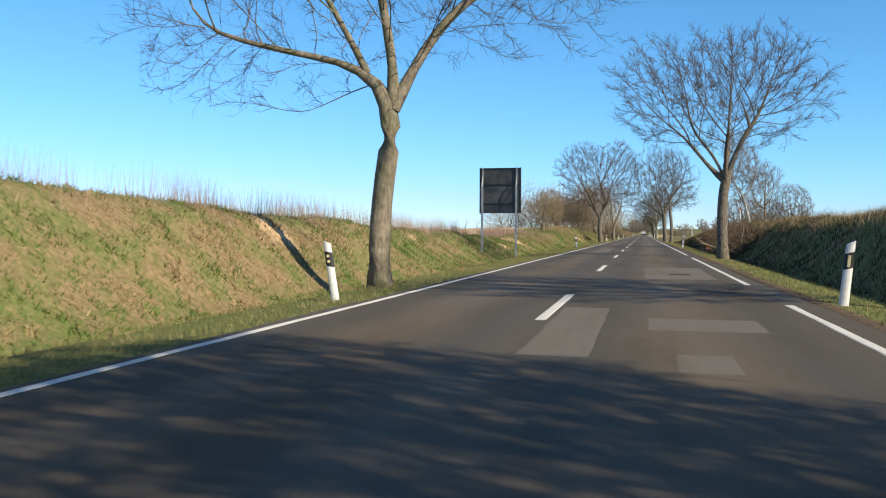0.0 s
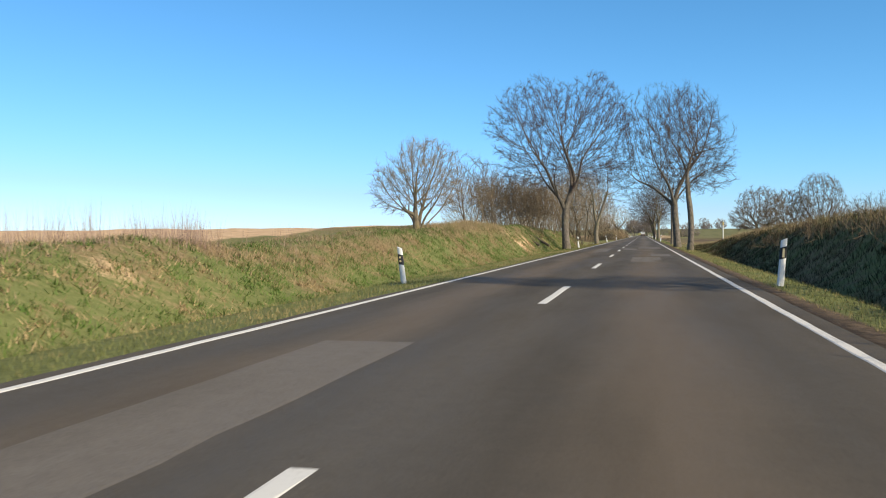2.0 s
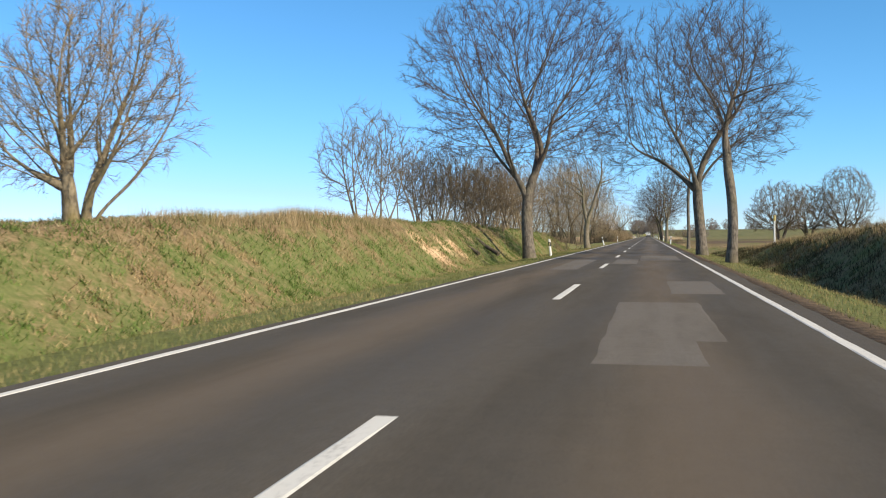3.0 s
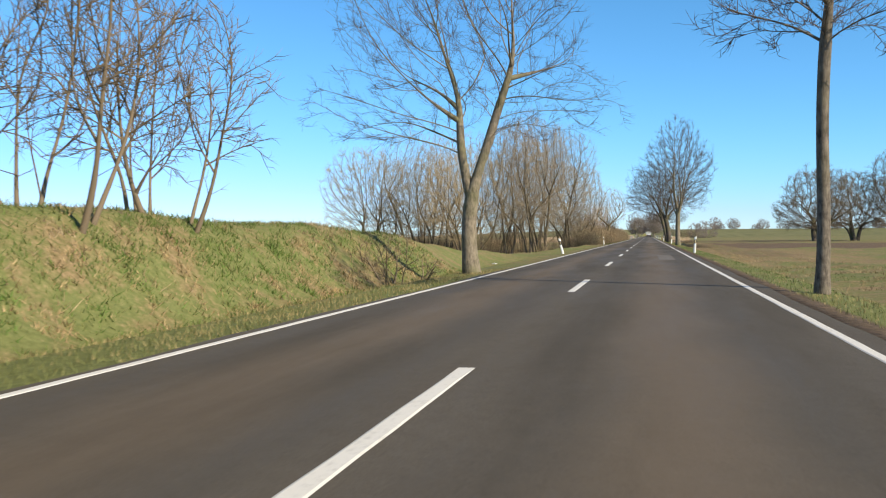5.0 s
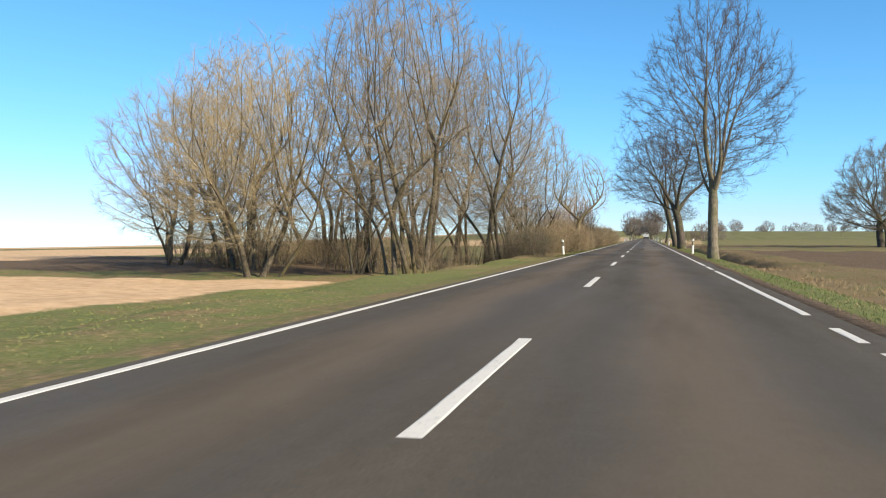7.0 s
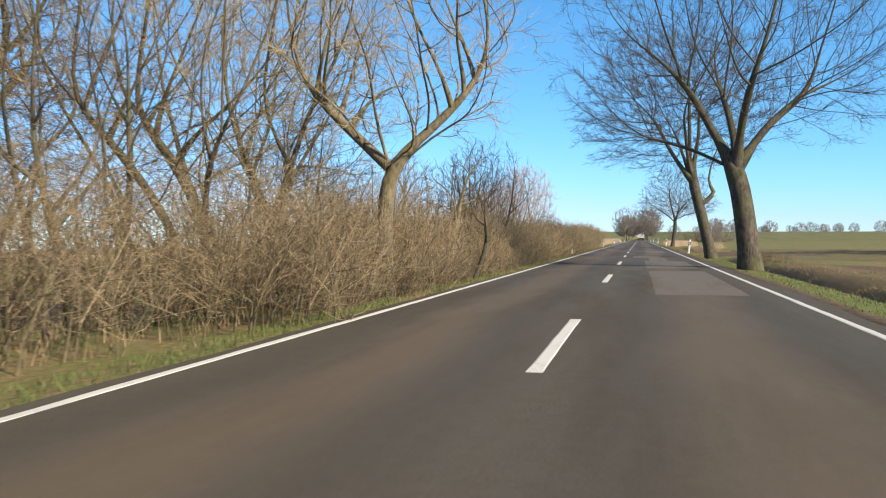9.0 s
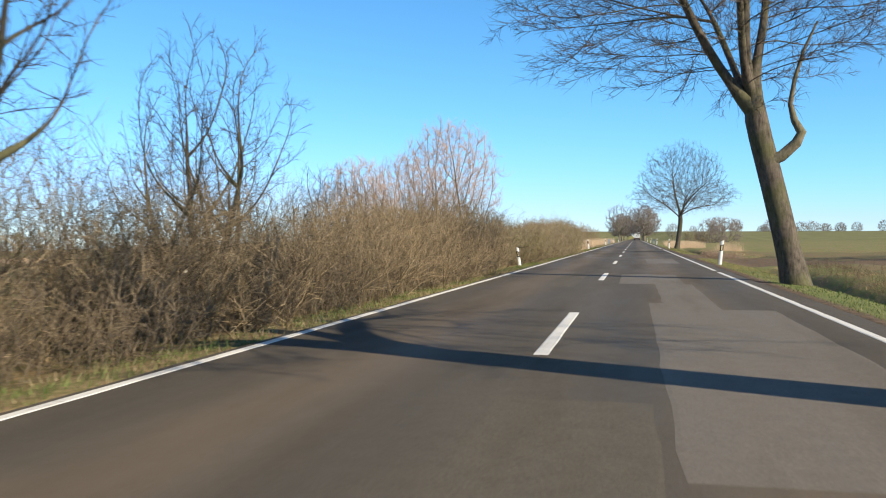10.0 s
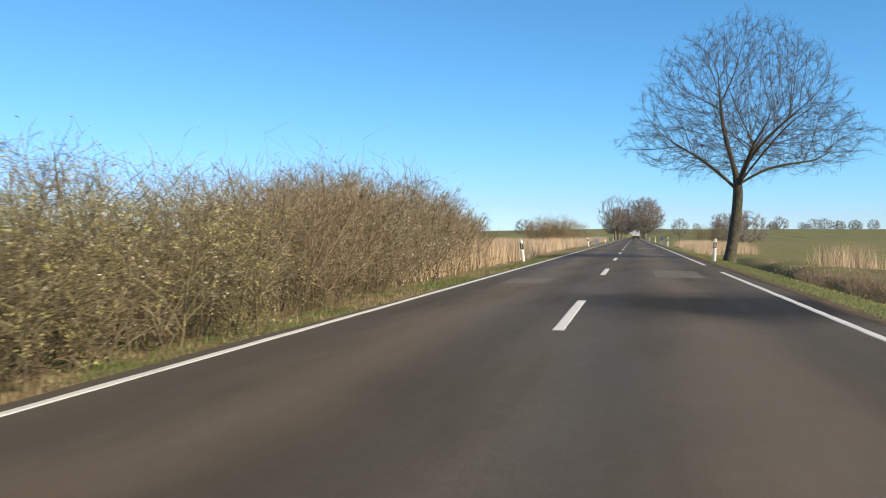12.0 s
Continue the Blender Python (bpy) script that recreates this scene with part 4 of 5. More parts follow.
stand(bare_tree("tree", "small bare tree on the roadside bank", 24, 1.2, 0.07, ((0, 0, 2.8, 1.1, 1.7, 1.6),), points=800, kill=0.26, step=0.22, reach=1.6, floor_z=0.9, bark=M_BRUSH, twig=M_BRUSH, twigs=3, twig_len=0.45, twig_r=0.006, tip=0.0042, pull=(0, 0, 0.12), group=BANK), 8.9, 62.2, 0, 1.0)
stand(bare_tree("tree", "bushy bare hawthorn with lichen-covered stems on the bank", 25, 0.8, 0.12, ((-0.55, 0, 1.9, 1.65, 1.5, 1.25), (0.35, 0, 2.6, 1.5, 1.5, 1.35), (0.95, 0, 1.8, 1.1, 1.2, 0.9), (-0.2, 0, 3.3, 0.8, 0.7, 0.8), (0.8, 0, 3.4, 0.6, 0.6, 0.6)), points=2600, kill=0.2, reach=1.2, step=0.17, floor_z=0.45, slope=0.12, stems=5, spread=0.2, tilt=0.26, crook=0.08, inertia=0.65, jitter=0.14, hollow=0.35, bark=M_BARK_WILLOW, twig=M_SCRUB,
                twigs=4, twig_len=0.3, twig_r=0.0046, tip=0.0036, twig_angle=46, group=BANK), -8.2, 85.0, sink=0.1)

# saplings on top of the far bank, thin ones bent by the wind and dense bushy ones
sap = [bare_tree("sapling", "thin bare sapling bent by the wind on the grassy bank", 60 + i, (1.6, 1.9)[i], 0.026, (((-0.6, 0, 3.4, 0.9, 0.9, 1.6), (-1.2, 0, 3.8, 0.8, 0.7, 0.9)), ((-0.5, 0, 3.2, 1.1, 0.9, 1.7),))[i], lean=((-0.5, 0), (-0.3, 0))[i], points=90, kill=0.4, reach=2.2, step=0.28, stems=(1, 2)[i], spread=0.2, tilt=0.25, crook=0.03,
                 floor_z=1.2, bark=M_BRUSH, twig=M_BRUSH, twigs=3, twig_len=0.5, twig_r=0.0055, tip=0.0045, twig_angle=30, pull=(-0.25, 0, 0.1), group="saplings on the bank", category="sapling") for i in range(2)]
sap.append(bare_tree("sapling", "dense bushy bare sapling on the grassy bank", 63, 0.55, 0.026, ((0, 0, 1.5, 1.35, 1.2, 1.2),), points=700, kill=0.19, reach=1.3, step=0.16, stems=6, spread=0.4, tilt=0.3, floor_z=0.25, pull=(0, 0, 0.18), inertia=0.75, jitter=0.06, bark=M_BRUSH, twig=M_BRUSH, twigs=2, twig_len=0.32, twig_r=0.005, tip=0.0042, group="saplings on the bank", category="sapling"))
rng = random.Random(31)
for i in range(17):
    y = 102.5 + 2.1 * i + rng.uniform(-0.8, 0.8)
    x = -7.3 - rng.uniform(0, 1) ** 1.5 * 4.0 - (0.6 if y < 106 else 0)
    k = i if i < 3 else 2 if y > 111 and i % 4 else rng.choice((0, 0, 1))
    s = rng.uniform(0.75, 1.05) * (0.85 if k < 2 else 1.75)
    turn = rng.uniform(-40, 40)
    stand(sap[i], x, y, turn, s) if i < 3 else copy_at(sap[k], x, y, turn, s)

# ---- copse of willows ----
WILLOWS = "willows of the copse"
def copse_willow(i, fork, radius, lobes, stems, twig, points, twigs, lab, whole=False, sub=1, tilt=0.13):
    return bare_tree("willow", lab, 30 + i, fork, radius, lobes, points=points, kill=0.42, reach=2.2, step=0.36, stems=stems, spread=1.0, tilt=tilt, floor_z=1.2, bark=M_BARK_COPSE, twig=twig, twigs=twigs, twig_len=0.75, twig_r=0.0062,
                     tip=0.0055, twig_angle=30, twig_up=0.1, sub=sub, pull=(0, 0, 0.12), inertia=0.6, jitter=0.15, hollow=0.42, group=WILLOWS, category="willow tree", whole=whole, crook=0.1, seen_limbs=3)


LAB = "bare multi-stemmed willow with fine olive twigs"
willow = [copse_willow(0, 6.4, 0.13, ((0, 0, 9.4, 4.0, 4.0, 5.2), (0, 0, 5.4, 3.8, 3.8, 3.6)), 7, M_TWIG_GREY, 3000, 4, LAB),
          copse_willow(1, 3.4, 0.14, ((0, 0, 6.8, 5.0, 5.0, 4.6), (-0.5, 0, 3.8, 5.2, 4.8, 2.6)), 4, M_TWIG_WILLOW, 3000, 4, "bare round-crowned willow with yellowish olive twigs", tilt=0.34),
          copse_willow(2, 7.0, 0.14, ((0, 0, 10.0, 3.8, 3.8, 5.6), (0.4, 0, 5.6, 3.6, 3.6, 3.6)), 6, M_TWIG_GREY, 3000, 4, LAB),
          copse_willow(3, 5.4, 0.13, ((0, 0, 8.0, 4.2, 4.2, 5.0), (0.6, 0, 4.4, 4.2, 4.2, 2.8)), 7, M_TWIG_WILLOW, 3000, 4, LAB)]
deep = [copse_willow(4 + i, 6.4, 0.14, ((0, 0, 9.0, 4.4, 4.4, 5.2), (0, 0, 5.0, 4.2, 4.2, 3.4)), 6, M_TWIG_GREY, 1800, 3, "bare willow in the depth of the copse", True, 0) for i in range(2)]
COPSE = ((-9.6, 207, 0.94), (-16.4, 206, 0.94), (-7.6, 219, 0.88), (-7.2, 231, 0.84), (-13.0, 212, 0.9), (-12.6, 221, 0.9), (-11.6, 229, 0.9), (-20.5, 214, 0.95), (-20.5, 225, 1.02), (-24, 219, 1.02), (-28, 229, 1.1), (-34.5, 231, 1.2), (-17, 236, 0.95), (-10, 239, 0.78))
for i, (x, y, s) in enumerate(COPSE):
    if i < 4:
        stand(willow[i], x, y, 40 * i, s)
    elif i in (7, 8):
        stand(deep[i - 7], x, y, 77 * i, s)
    else:
        copy_at((willow[(2, 0, 2)[i - 4]] if i < 7 else willow[1] if i in (9, 11) else deep[i % 2]), x, y, 77 * i, s)
# big willows standing in the field
for i, (x, y, h) in enumerate(((31, 290, 13.2), (39, 300, 12.8), (47, 298, 17.0))):
    stand(bare_tree("willow", "large round-crowned bare willow standing in the field", 36 + i, 3.4, 0.42, ((0, 0, h * 0.56, 6.4, 6.4, h * 0.44), (-1.5, 0, h * 0.4, 6.6, 6.2, h * 0.27)), points=3000, kill=0.55, reach=3.0, step=0.5, stems=3, spread=0.9, tilt=0.4, floor_z=2.2, bark=M_BARK_DARK,
                    hollow=0.15, twig=M_BRUSH, twigs=8, twig_len=0.75, twig_r=0.0095, tip=0.008, sub=1, twig_up=-0.05, pull=(0, 0, 0.02), group="field willows", category="willow tree", whole=True), x, y)

# old lichen-covered trees among the scrub
stand(bare_tree("willow", "old willow trunk with yellow lichen in the roadside scrub", 41, 2.6, 0.13, ((0.1, 0, 4.6, 2.4, 2.6, 2.2),), points=1200, kill=0.3, reach=1.8, floor_z=2.2, bark=M_BARK_WILLOW, twig=M_TWIG_WILLOW, twigs=3, twig_len=0.5, twig_r=0.004, tip=0.007, jitter=0.2,
                limbs=((2.4, (0.9, 0.1, 0.6), 2.4, (0, 0, -0.1)), (2.0, (0.6, 0.2, 0.8), 1.8, (0, 0, 0.2)), (2.2, (-0.8, 0.2, 0.7), 2.2, (0, 0, 0.1))), category="willow tree"), -3.58, 230.5)
stand(bare_tree("willow", "old willow with a leaning pale trunk in the roadside scrub", 42, 1.3, 0.058, ((0.0, 5.0, 2.7, 0.9, 1.2, 0.95), (-0.3, 4.0, 2.1, 0.8, 0.9, 0.6)), lean=(-0.05, 3.3), points=420, kill=0.2, reach=1.6, step=0.2, floor_z=1.4, bark=M_BARK_WILLOW, twig=M_TWIG, twigs=2, twig_len=0.26, twig_r=0.0034, tip=0.005, jitter=0.16, pull=(0, 0, 0.1),
                limbs=((1.3, (0.05, 0.8, 0.6), 1.5, (0, 0, 0.6)), (1.2, (-0.15, 0.5, 0.8), 1.2, (0, 0, 0.3))), category="willow tree"), -3.62, 233.6)
stand(bare_tree("willow", "gnarled low willow with pale lichen-covered limbs in the scrub", 43, 1.5, 0.075, ((0.2, 0, 4.0, 1.6, 1.5, 1.2), (-0.9, 0, 3.0, 1.3, 1.3, 0.9)), points=1100, kill=0.2, reach=1.5, step=0.2, stems=3, spread=0.3, tilt=0.35, floor_z=1.2, bark=M_BARK_COPSE, twig=M_TWIG_GREY, twigs=2, twig_len=0.3, twig_r=0.0042, tip=0.005, jitter=0.3, category="willow tree"), -6.1, 240.0, 0, 0.72)
small = [bare_tree("small_tree", ("small dark bare tree rising from the scrub", "small dark bare tree rising from the scrub", "small willow with pale pinkish twigs behind the scrub")[i], 70 + i, (1.5, 1.2, 1.6)[i], (0.1, 0.09, 0.1)[i], (((0, 0, 4.0, 1.9, 1.9, 2.3),), ((0.2, 0, 3.9, 2.1, 1.9, 2.2),), ((0, 0, 4.0, 1.9, 1.9, 2.2), (0, 0, 2.6, 1.7, 1.7, 1.3)))[i],
                   points=(800, 800, 1500)[i], kill=(0.3, 0.3, 0.22)[i], reach=1.6, step=0.22, stems=(2, 3, 2)[i], spread=0.25, tilt=0.32, floor_z=1.0, bark=(M_BARK_DARK, M_BARK_DARK, M_BARK_WILLOW)[i], twig=m, twigs=(2, 2, 4)[i], twig_len=(0.34, 0.34, 0.42)[i], twig_r=(0.0048, 0.0048, 0.0055)[i], tip=0.0042, jitter=(0.24, 0.24, 0.17)[i], pull=(0, 0, (0.02, 0.02, 0.08)[i]), twig_angle=(45, 45, 34)[i],
                   group="small trees in the scrub", category="small tree", seen_limbs=3) for i, m in enumerate((M_TWIG, M_TWIG, M_TWIG_PINK))]
SMALL = ((-3.5, 237.8, 0, 0.52), (-4.3, 245.0, 1, 0.72), (-3.9, 241.5, 1, 0.5), (-4.6, 250.5, 0, 0.6), (-7.8, 248.5, 0, 0.8), (-7.4, 255.5, 1, 0.78), (-7.4, 279.3, 2, 1.15), (-8.6, 275.8, 2, 0.86), (-9.6, 272.5, 2, 0.8), (-8.0, 237.5, 0, 0.76), (-9.5, 244, 1, 0.7), (-11, 250, 0, 0.75), (-6.9, 263, 1, 0.62), (-8.8, 266, 0, 0.65), (-7.2, 227.0, 1, 1.0), (-6.6, 233.5, 1, 0.8))
first = {}
for i, (x, y, k, s) in enumerate(SMALL):
    if k in first:
        copy_at(small[k], x, y, 47 * i, s)
    else:
        first[k] = stand(small[k], x, y, 20 * i, s)
for i in range(5):
    x = -12.5 - 19 * ((i * 0.618) % 1)
    copy_at(small[i % 2], x, 206 + (-x - 8) * 0.6 + 14 * ((i * 0.37) % 1), 83 * i, 0.75 + 0.5 * ((i * 0.29) % 1))

# ---- scrub along the road ----
def shrub(name, label, seed, height, width, stems, twig, levels=(7, 6), group="roadside scrub", r=0.015, angle=26, blossom=0, fine=1.0):
    rng = np.random.default_rng(seed)
    root = tagged(new(name), label, "shrub", group)
    a = rng.uniform(0, 2 * np.pi, stems)
    rad = np.sqrt(rng.uniform(0, 1, stems)) * width * 0.45
    P0 = np.stack([np.cos(a) * rad, np.sin(a) * rad, np.full(stems, -0.1)], -1)
    tilt = np.radians(rng.normal(angle * 0.5, angle * 0.45, stems))
    D = np.stack([np.cos(a) * np.sin(tilt), np.sin(a) * np.sin(tilt), np.cos(tilt)], -1)
    L = height * rng.uniform(0.6, 1.0, stems)
    R0 = r * rng.uniform(0.5, 1.2, stems)
    env = (np.array([0, 0, height * 0.25]), np.array([width * 0.6, width * 0.6, height * 0.75]), seed * 1.37)
    P, R = grow(rng, P0, D, L, R0, R0 * 0.3, 6, 0.13, 0.02, env, (0.82, 1.04))
    vv, ff = tubes_np(P, R, 3)
    part_mesh("stem", mesh_np("stem", vv, ff, M_STEM, True), root)["kind"] = "stuff"
    Pc, Dc, rc, fr = children(rng, P, R, levels[0], 0.12, 42, 15)
    Lc = np.repeat(L, levels[0]) * 0.48 * (1.15 - 0.5 * fr) * rng.uniform(0.6, 1.3, len(fr))
    rc = np.maximum(rc * 0.55, 0.0042)
    P, R = grow(rng, Pc, Dc, Lc, rc, np.maximum(rc * 0.4, 0.003), 3, 0.2, 0.05, env)
    vv, ff = tubes_np(P, R, 3)
    ch = [(vv, np.concatenate([ff[:, (0, 1, 2)], ff[:, (0, 2, 3)]]))]
    for cnt, size in zip(levels[1:], (0.55, 0.5)):
        Pc, Dc, rc, fr = children(rng, P, R, cnt, 0.1, 42, 15)
        Lc = np.maximum(np.repeat(np.linalg.norm(P[:, -1] - P[:, 0], axis=1), cnt) * size * rng.uniform(0.5, 1.4, len(fr)), 0.1)
        vv, ff, mid, tips, _ = spikes(rng, Pc, Dc, Lc, np.clip(rc * 0.7, 0.0028, 0.004) * fine, 0.35, 0.08)
        ch.append((vv, ff))
        P = np.stack([Pc, mid, tips], 1)
        R = np.stack([rc * 0.7, rc * 0.6, rc * 0.5], 1)
    vv, ff = join_np(ch)
    part_mesh("crown", mesh_np("crown", vv, ff, twig, True), root)
    if blossom:
        tips = P[rng.integers(0, len(P), blossom), -1] + rng.normal(0, 0.03, (blossom, 3))
        q = rng.normal(0, 1, (blossom, 2, 3)) * 0.0056
        vv = np.stack([tips - q[:, 0], tips - q[:, 1], tips + q[:, 0], tips + q[:, 1]], 1).reshape(-1, 3)
        part_mesh("catkin", mesh_np("catkin", vv, np.arange(4 * blossom).reshape(-1, 4), M_CATKIN if "yellow" in label else M_CATKIN_PALE), root, "small catkins on the twigs")["kind"] = "stuff"
    return root


scrubs = [shrub("shrub", lab, 50 + i, h, w, st, m, (7, 6, 1), blossom=b) for i, (lab, h, w, st, m, b) in enumerate((
    ("dense bare brown roadside shrub", 2.7, 3.3, 42, M_SCRUB, 150), ("dense olive roadside shrub with pale catkins", 2.5, 3.2, 42, M_SCRUB_PALE, 6000), ("tangled bare brown roadside shrub", 2.9, 3.5, 42, M_SCRUB, 100),
    ("yellowish roadside willow shrub with catkins", 2.3, 3.2, 42, M_SCRUB_PALE, 9000)))]
thin = [shrub("shrub", "bare brown shrub in the depth of the scrub", 58 + i, 2.8, 3.6, 22, M_SCRUB, (6, 5), r=0.024) for i in range(2)]
stand(thin[0], -10.2, 219.0, 10, 0.8)
stand(thin[1], -12.5, 222.0, 80, 0.8)
rng = random.Random(4)
count = 0
for row, (xo, step) in enumerate(((-4.1, 1.5), (-5.9, 2.0))):
    y = 214 + row * 1.3
    while y < 333.5:
        x = xo + rng.uniform(-0.3, 0.3) - (0.8 if y < 224 else 0.7 if 234.5 < y < 252 else 0.3 if 231.5 < y < 238 else 0.75 if 262 < y < 274 else -0.22 if 285 < y < 292 else np.interp(y, (292, 299, 333), (-0.15, 0.35, 4.3)))
        h = np.interp(y, (213, 230, 234, 239, 255, 264, 274, 280, 287, 292, 299, 306, 320, 334), (0.7, 0.86, 0.92, 0.86, 0.8, 0.84, 0.84, 0.68, 0.74, 0.81, 0.97, 1.16, 1.25, 1.05)) * rng.uniform(0.85, 1.1)
        k = rng.choice((0, 2, 0, 2) if y < 270 else (0, 2, 3, 1) if y < 282 else (1, 3, 3, 0) if y < 298 else (0, 1, 0))
        if count < 4:
            stand(scrubs[count], x, y, rng.uniform(0, 360), h)
        else:
            copy_at(scrubs[k] if row == 0 else thin[count % 2], x, y, rng.uniform(0, 360), h)
        count += 1
        y += step * rng.uniform(0.8, 1.2) * (0.85 if y > 275 else 1)
# low growth at the foot of the scrub
low = [shrub("shrub", "low tangled growth at the foot of the scrub", 46 + i, 1.0, 1.5, 26, (M_SCRUB, M_BRUSH)[i], (6, 4), r=0.009) for i in range(2)]
for i, y in enumerate(np.arange(227.5, 296, 0.9)):
    x, turn, sc = -4.0 + rng.uniform(-0.2, 0.15) - (0.55 if 263 < y < 274 else 0), rng.uniform(0, 360), rng.uniform(0.9, 1.4)
    stand(low[i], x, y, turn, sc) if i < 2 else copy_at(low[rng.random() < (0.3 if y < 262 else 0.6)], x, y, turn, sc)
for y in np.concatenate([np.arange(228.5, 264, 0.8), np.arange(274, 286, 0.8)]):
    copy_at(low[int(y * 10) % 2], -3.64 - (0.2 if y > 270 else 0) + rng.uniform(-0.12, 0.08), y, rng.uniform(0, 360), rng.uniform(0.6, 0.85))
# undergrowth of the copse
for i in range(9):
    copy_at(thin[i % 2], rng.uniform(-38, -16), rng.uniform(226, 246), rng.uniform(0, 360), rng.uniform(0.9, 1.3))
for i in range(30):
    x = rng.uniform(-29, -8)
    copy_at(thin[i % 2], x, 204 + (-x) * 0.55 + rng.uniform(-2, 10), rng.uniform(0, 360), rng.uniform(0.6, 1.15))
# brambles along the top of the shaded bank
bramble = [shrub("bramble", "dark tangled brambles on the roadside bank", 80 + i, 1.0, 3.0, 22, M_BRAMBLE, (5, 3), "brambles on the bank", 0.014, 70) for i in range(2)]
k = 0
for y in np.arange(38, 90, 2.0):
    for xo in (6.6, 8.2):
        x = xo + rng.uniform(-0.4, 0.4)
        s = rng.uniform(0.7, 1.1) * (0.95 if 40 < y < 86 else 0.7) * (0.6 if xo < 7 else 1)
        stand(bramble[k], x, y, 0, s) if k < 2 else copy_at(bramble[k % 2], x, y, rng.uniform(0, 360), s)
        k += 1
weedy = [shrub("dead_weed", ("dark tangled dead weeds along the ditch", "tangled reddish-brown dead weeds along the ditch")[i], 84 + i, 0.95, 2.2, 26, (M_BRAMBLE, M_STALK)[i], (5, 4), "dead weeds along the ditch", 0.008, 60) for i in range(2)]
k = 0
for y in np.arange(297, 325, 1.0):
    for xo in (5.8, 7.0):
        x, s = xo + rng.uniform(-0.4, 0.4), rng.uniform(0.4, 0.6)
        stand(weedy[k], x, y, 0, s) if k < 2 else copy_at(weedy[k % 2], x, y, rng.uniform(0, 360), s)
        k += 1
for y in np.arange(262, 281, 1.9):
    copy_at(bramble[int(y) % 2], 7.7 + rng.uniform(-0.4, 0.5), y, rng.uniform(0, 360), rng.uniform(0.45, 0.65))
# a small bare bush at the foot of the far bank
stand(shrub("shrub", "small bare bush on the grassy verge", 95, 1.35, 1.9, 12, M_BRUSH, (6, 5), "", 0.032, 66), -4.9, 140.6, 0, 1.35)
stand(shrub("shrub", "thin bare bush on the grassy bank", 96, 1.1, 1.6, 9, M_BRUSH, (6, 4), "", 0.015, 50), -7.6, 45.0)
# shrubs by the reeds and out in the fields
for x, y, s in ((15, 470, 1.6), (18, 476, 1.5), (-6.5, 236, 0.8), (-12.7, 444, 2.3), (-10.2, 446, 1.8), (-15.4, 446, 1.8), (-14.2, 441, 2.0), (-11.2, 442, 1.9)):
    copy_at(scrubs[0], x, y, 70 * s, s)

# ---- far avenue and far tree rows ----
far = [bare_tree("tree", "far bare tree with a rounded crown", 90 + i, 2.2, 0.22, (((0, 0, 6.4, 4.3, 4.3, 4.4),), ((0, 0, 5.6, 5.0, 5.0, 4.9), (0, 0, 3.4, 4.2, 4.2, 2.4)), ((0, 0, 6.2, 4.0, 4.0, 4.2),))[i], points=(600, 1300, 700)[i], kill=(0.7, 0.5, 0.65)[i], reach=3.2, step=0.6, floor_z=2.0, hollow=0.2, twigs=(3, 5, 4)[i], twig_len=1.0, twig=M_TWIG_HAZE, twig_r=(0.015, 0.022, 0.02)[i], tip=0.02, sub=1, pull=(0, 0, 0.02), whole=True, group="far trees") for i in range(3)]
FAR = ((-3.9, 517, 1.05), (3.6, 541, 1.08), (4.1, 556, 1.0), (3.7, 574, 1.0), (-4.0, 560, 0.9), (-4.2, 590, 0.9), (4.2, 600, 0.95), (-3.9, 625, 0.9), (4.0, 640, 0.95), (-4.1, 665, 0.9), (4.0, 680, 0.95), (12, 520, 0.55))
for i, (x, y, s) in enumerate(FAR):
    stand(far[i], x, y, 30 * i, s) if i < 3 else copy_at(far[i % 3], x, y, 70 * i, s)
row = [bare_tree("tree", "far bare field tree with a low bushy crown", 97 + i, 0.9, 0.25, ((0, 0, 4.4, 4.6 + 0.6 * i, 4.6, 4.0), (0.8, 0, 2.6, 5.0, 4.6, 2.4)), points=300, kill=0.9, reach=4, step=0.75, floor_z=0.3, twig=M_TWIG_HAZE, hollow=0.05, twigs=7, twig_len=1.4, twig_angle=60, twig_r=0.035, tip=0.03, sub=0, whole=True, group="far field trees") for i in range(2)]
stand(row[0], 60, 955, 0, 1.2)
stand(row[1], 75, 950, 0, 1.1)
rng = random.Random(9)
for i in range(84):
    a = i / 83
    x, y = 45 + 520 * a + rng.uniform(-8, 8), 960 - 170 * a + rng.uniform(-45, 45)
    if rng.random() < 0.86:
        copy_at(row[i % 2], x, y, rng.uniform(0, 360), rng.uniform(0.5, 0.85) + 0.45 * rng.random() ** 3, 0.6)
for x, y, s in ((-42, 640, 0.75), (-108, 385, 0.5), (-112, 384, 0.45), (-116, 383, 0.5), (-120, 382, 0.4), (19, 470, 0.7), (23, 480, 0.8)):
    copy_at(row[1], x, y, x, s, 0.6)

# ---- delineator posts ----
def post_section(r):
    return [(r * math.cos(a) * 1.0, r * math.sin(a) * (0.78 if math.sin(a) > 0 else 0.6)) for a in (2 * math.pi * k / 12 for k in range(12))]


def loft(bm, z0, z1, r0, r1, slant=0.0, n=2):
    rings = []
    for i in range(n):
        f = i / (n - 1)
        z, r = z0 + (z1 - z0) * f, r0 + (r1 - r0) * f
        rings.append([bm.verts.new((x, y, z + (slant * x / r if i == n - 1 else 0))) for x, y in post_section(r)])
    for a, b in zip(rings, rings[1:]):
        for k in range(12):
            bm.faces.new((a[k], a[(k + 1) % 12], b[(k + 1) % 12], b[k]))
    bm.faces.new(rings[-1])
    bm.faces.new(rings[0][::-1])
    return bm


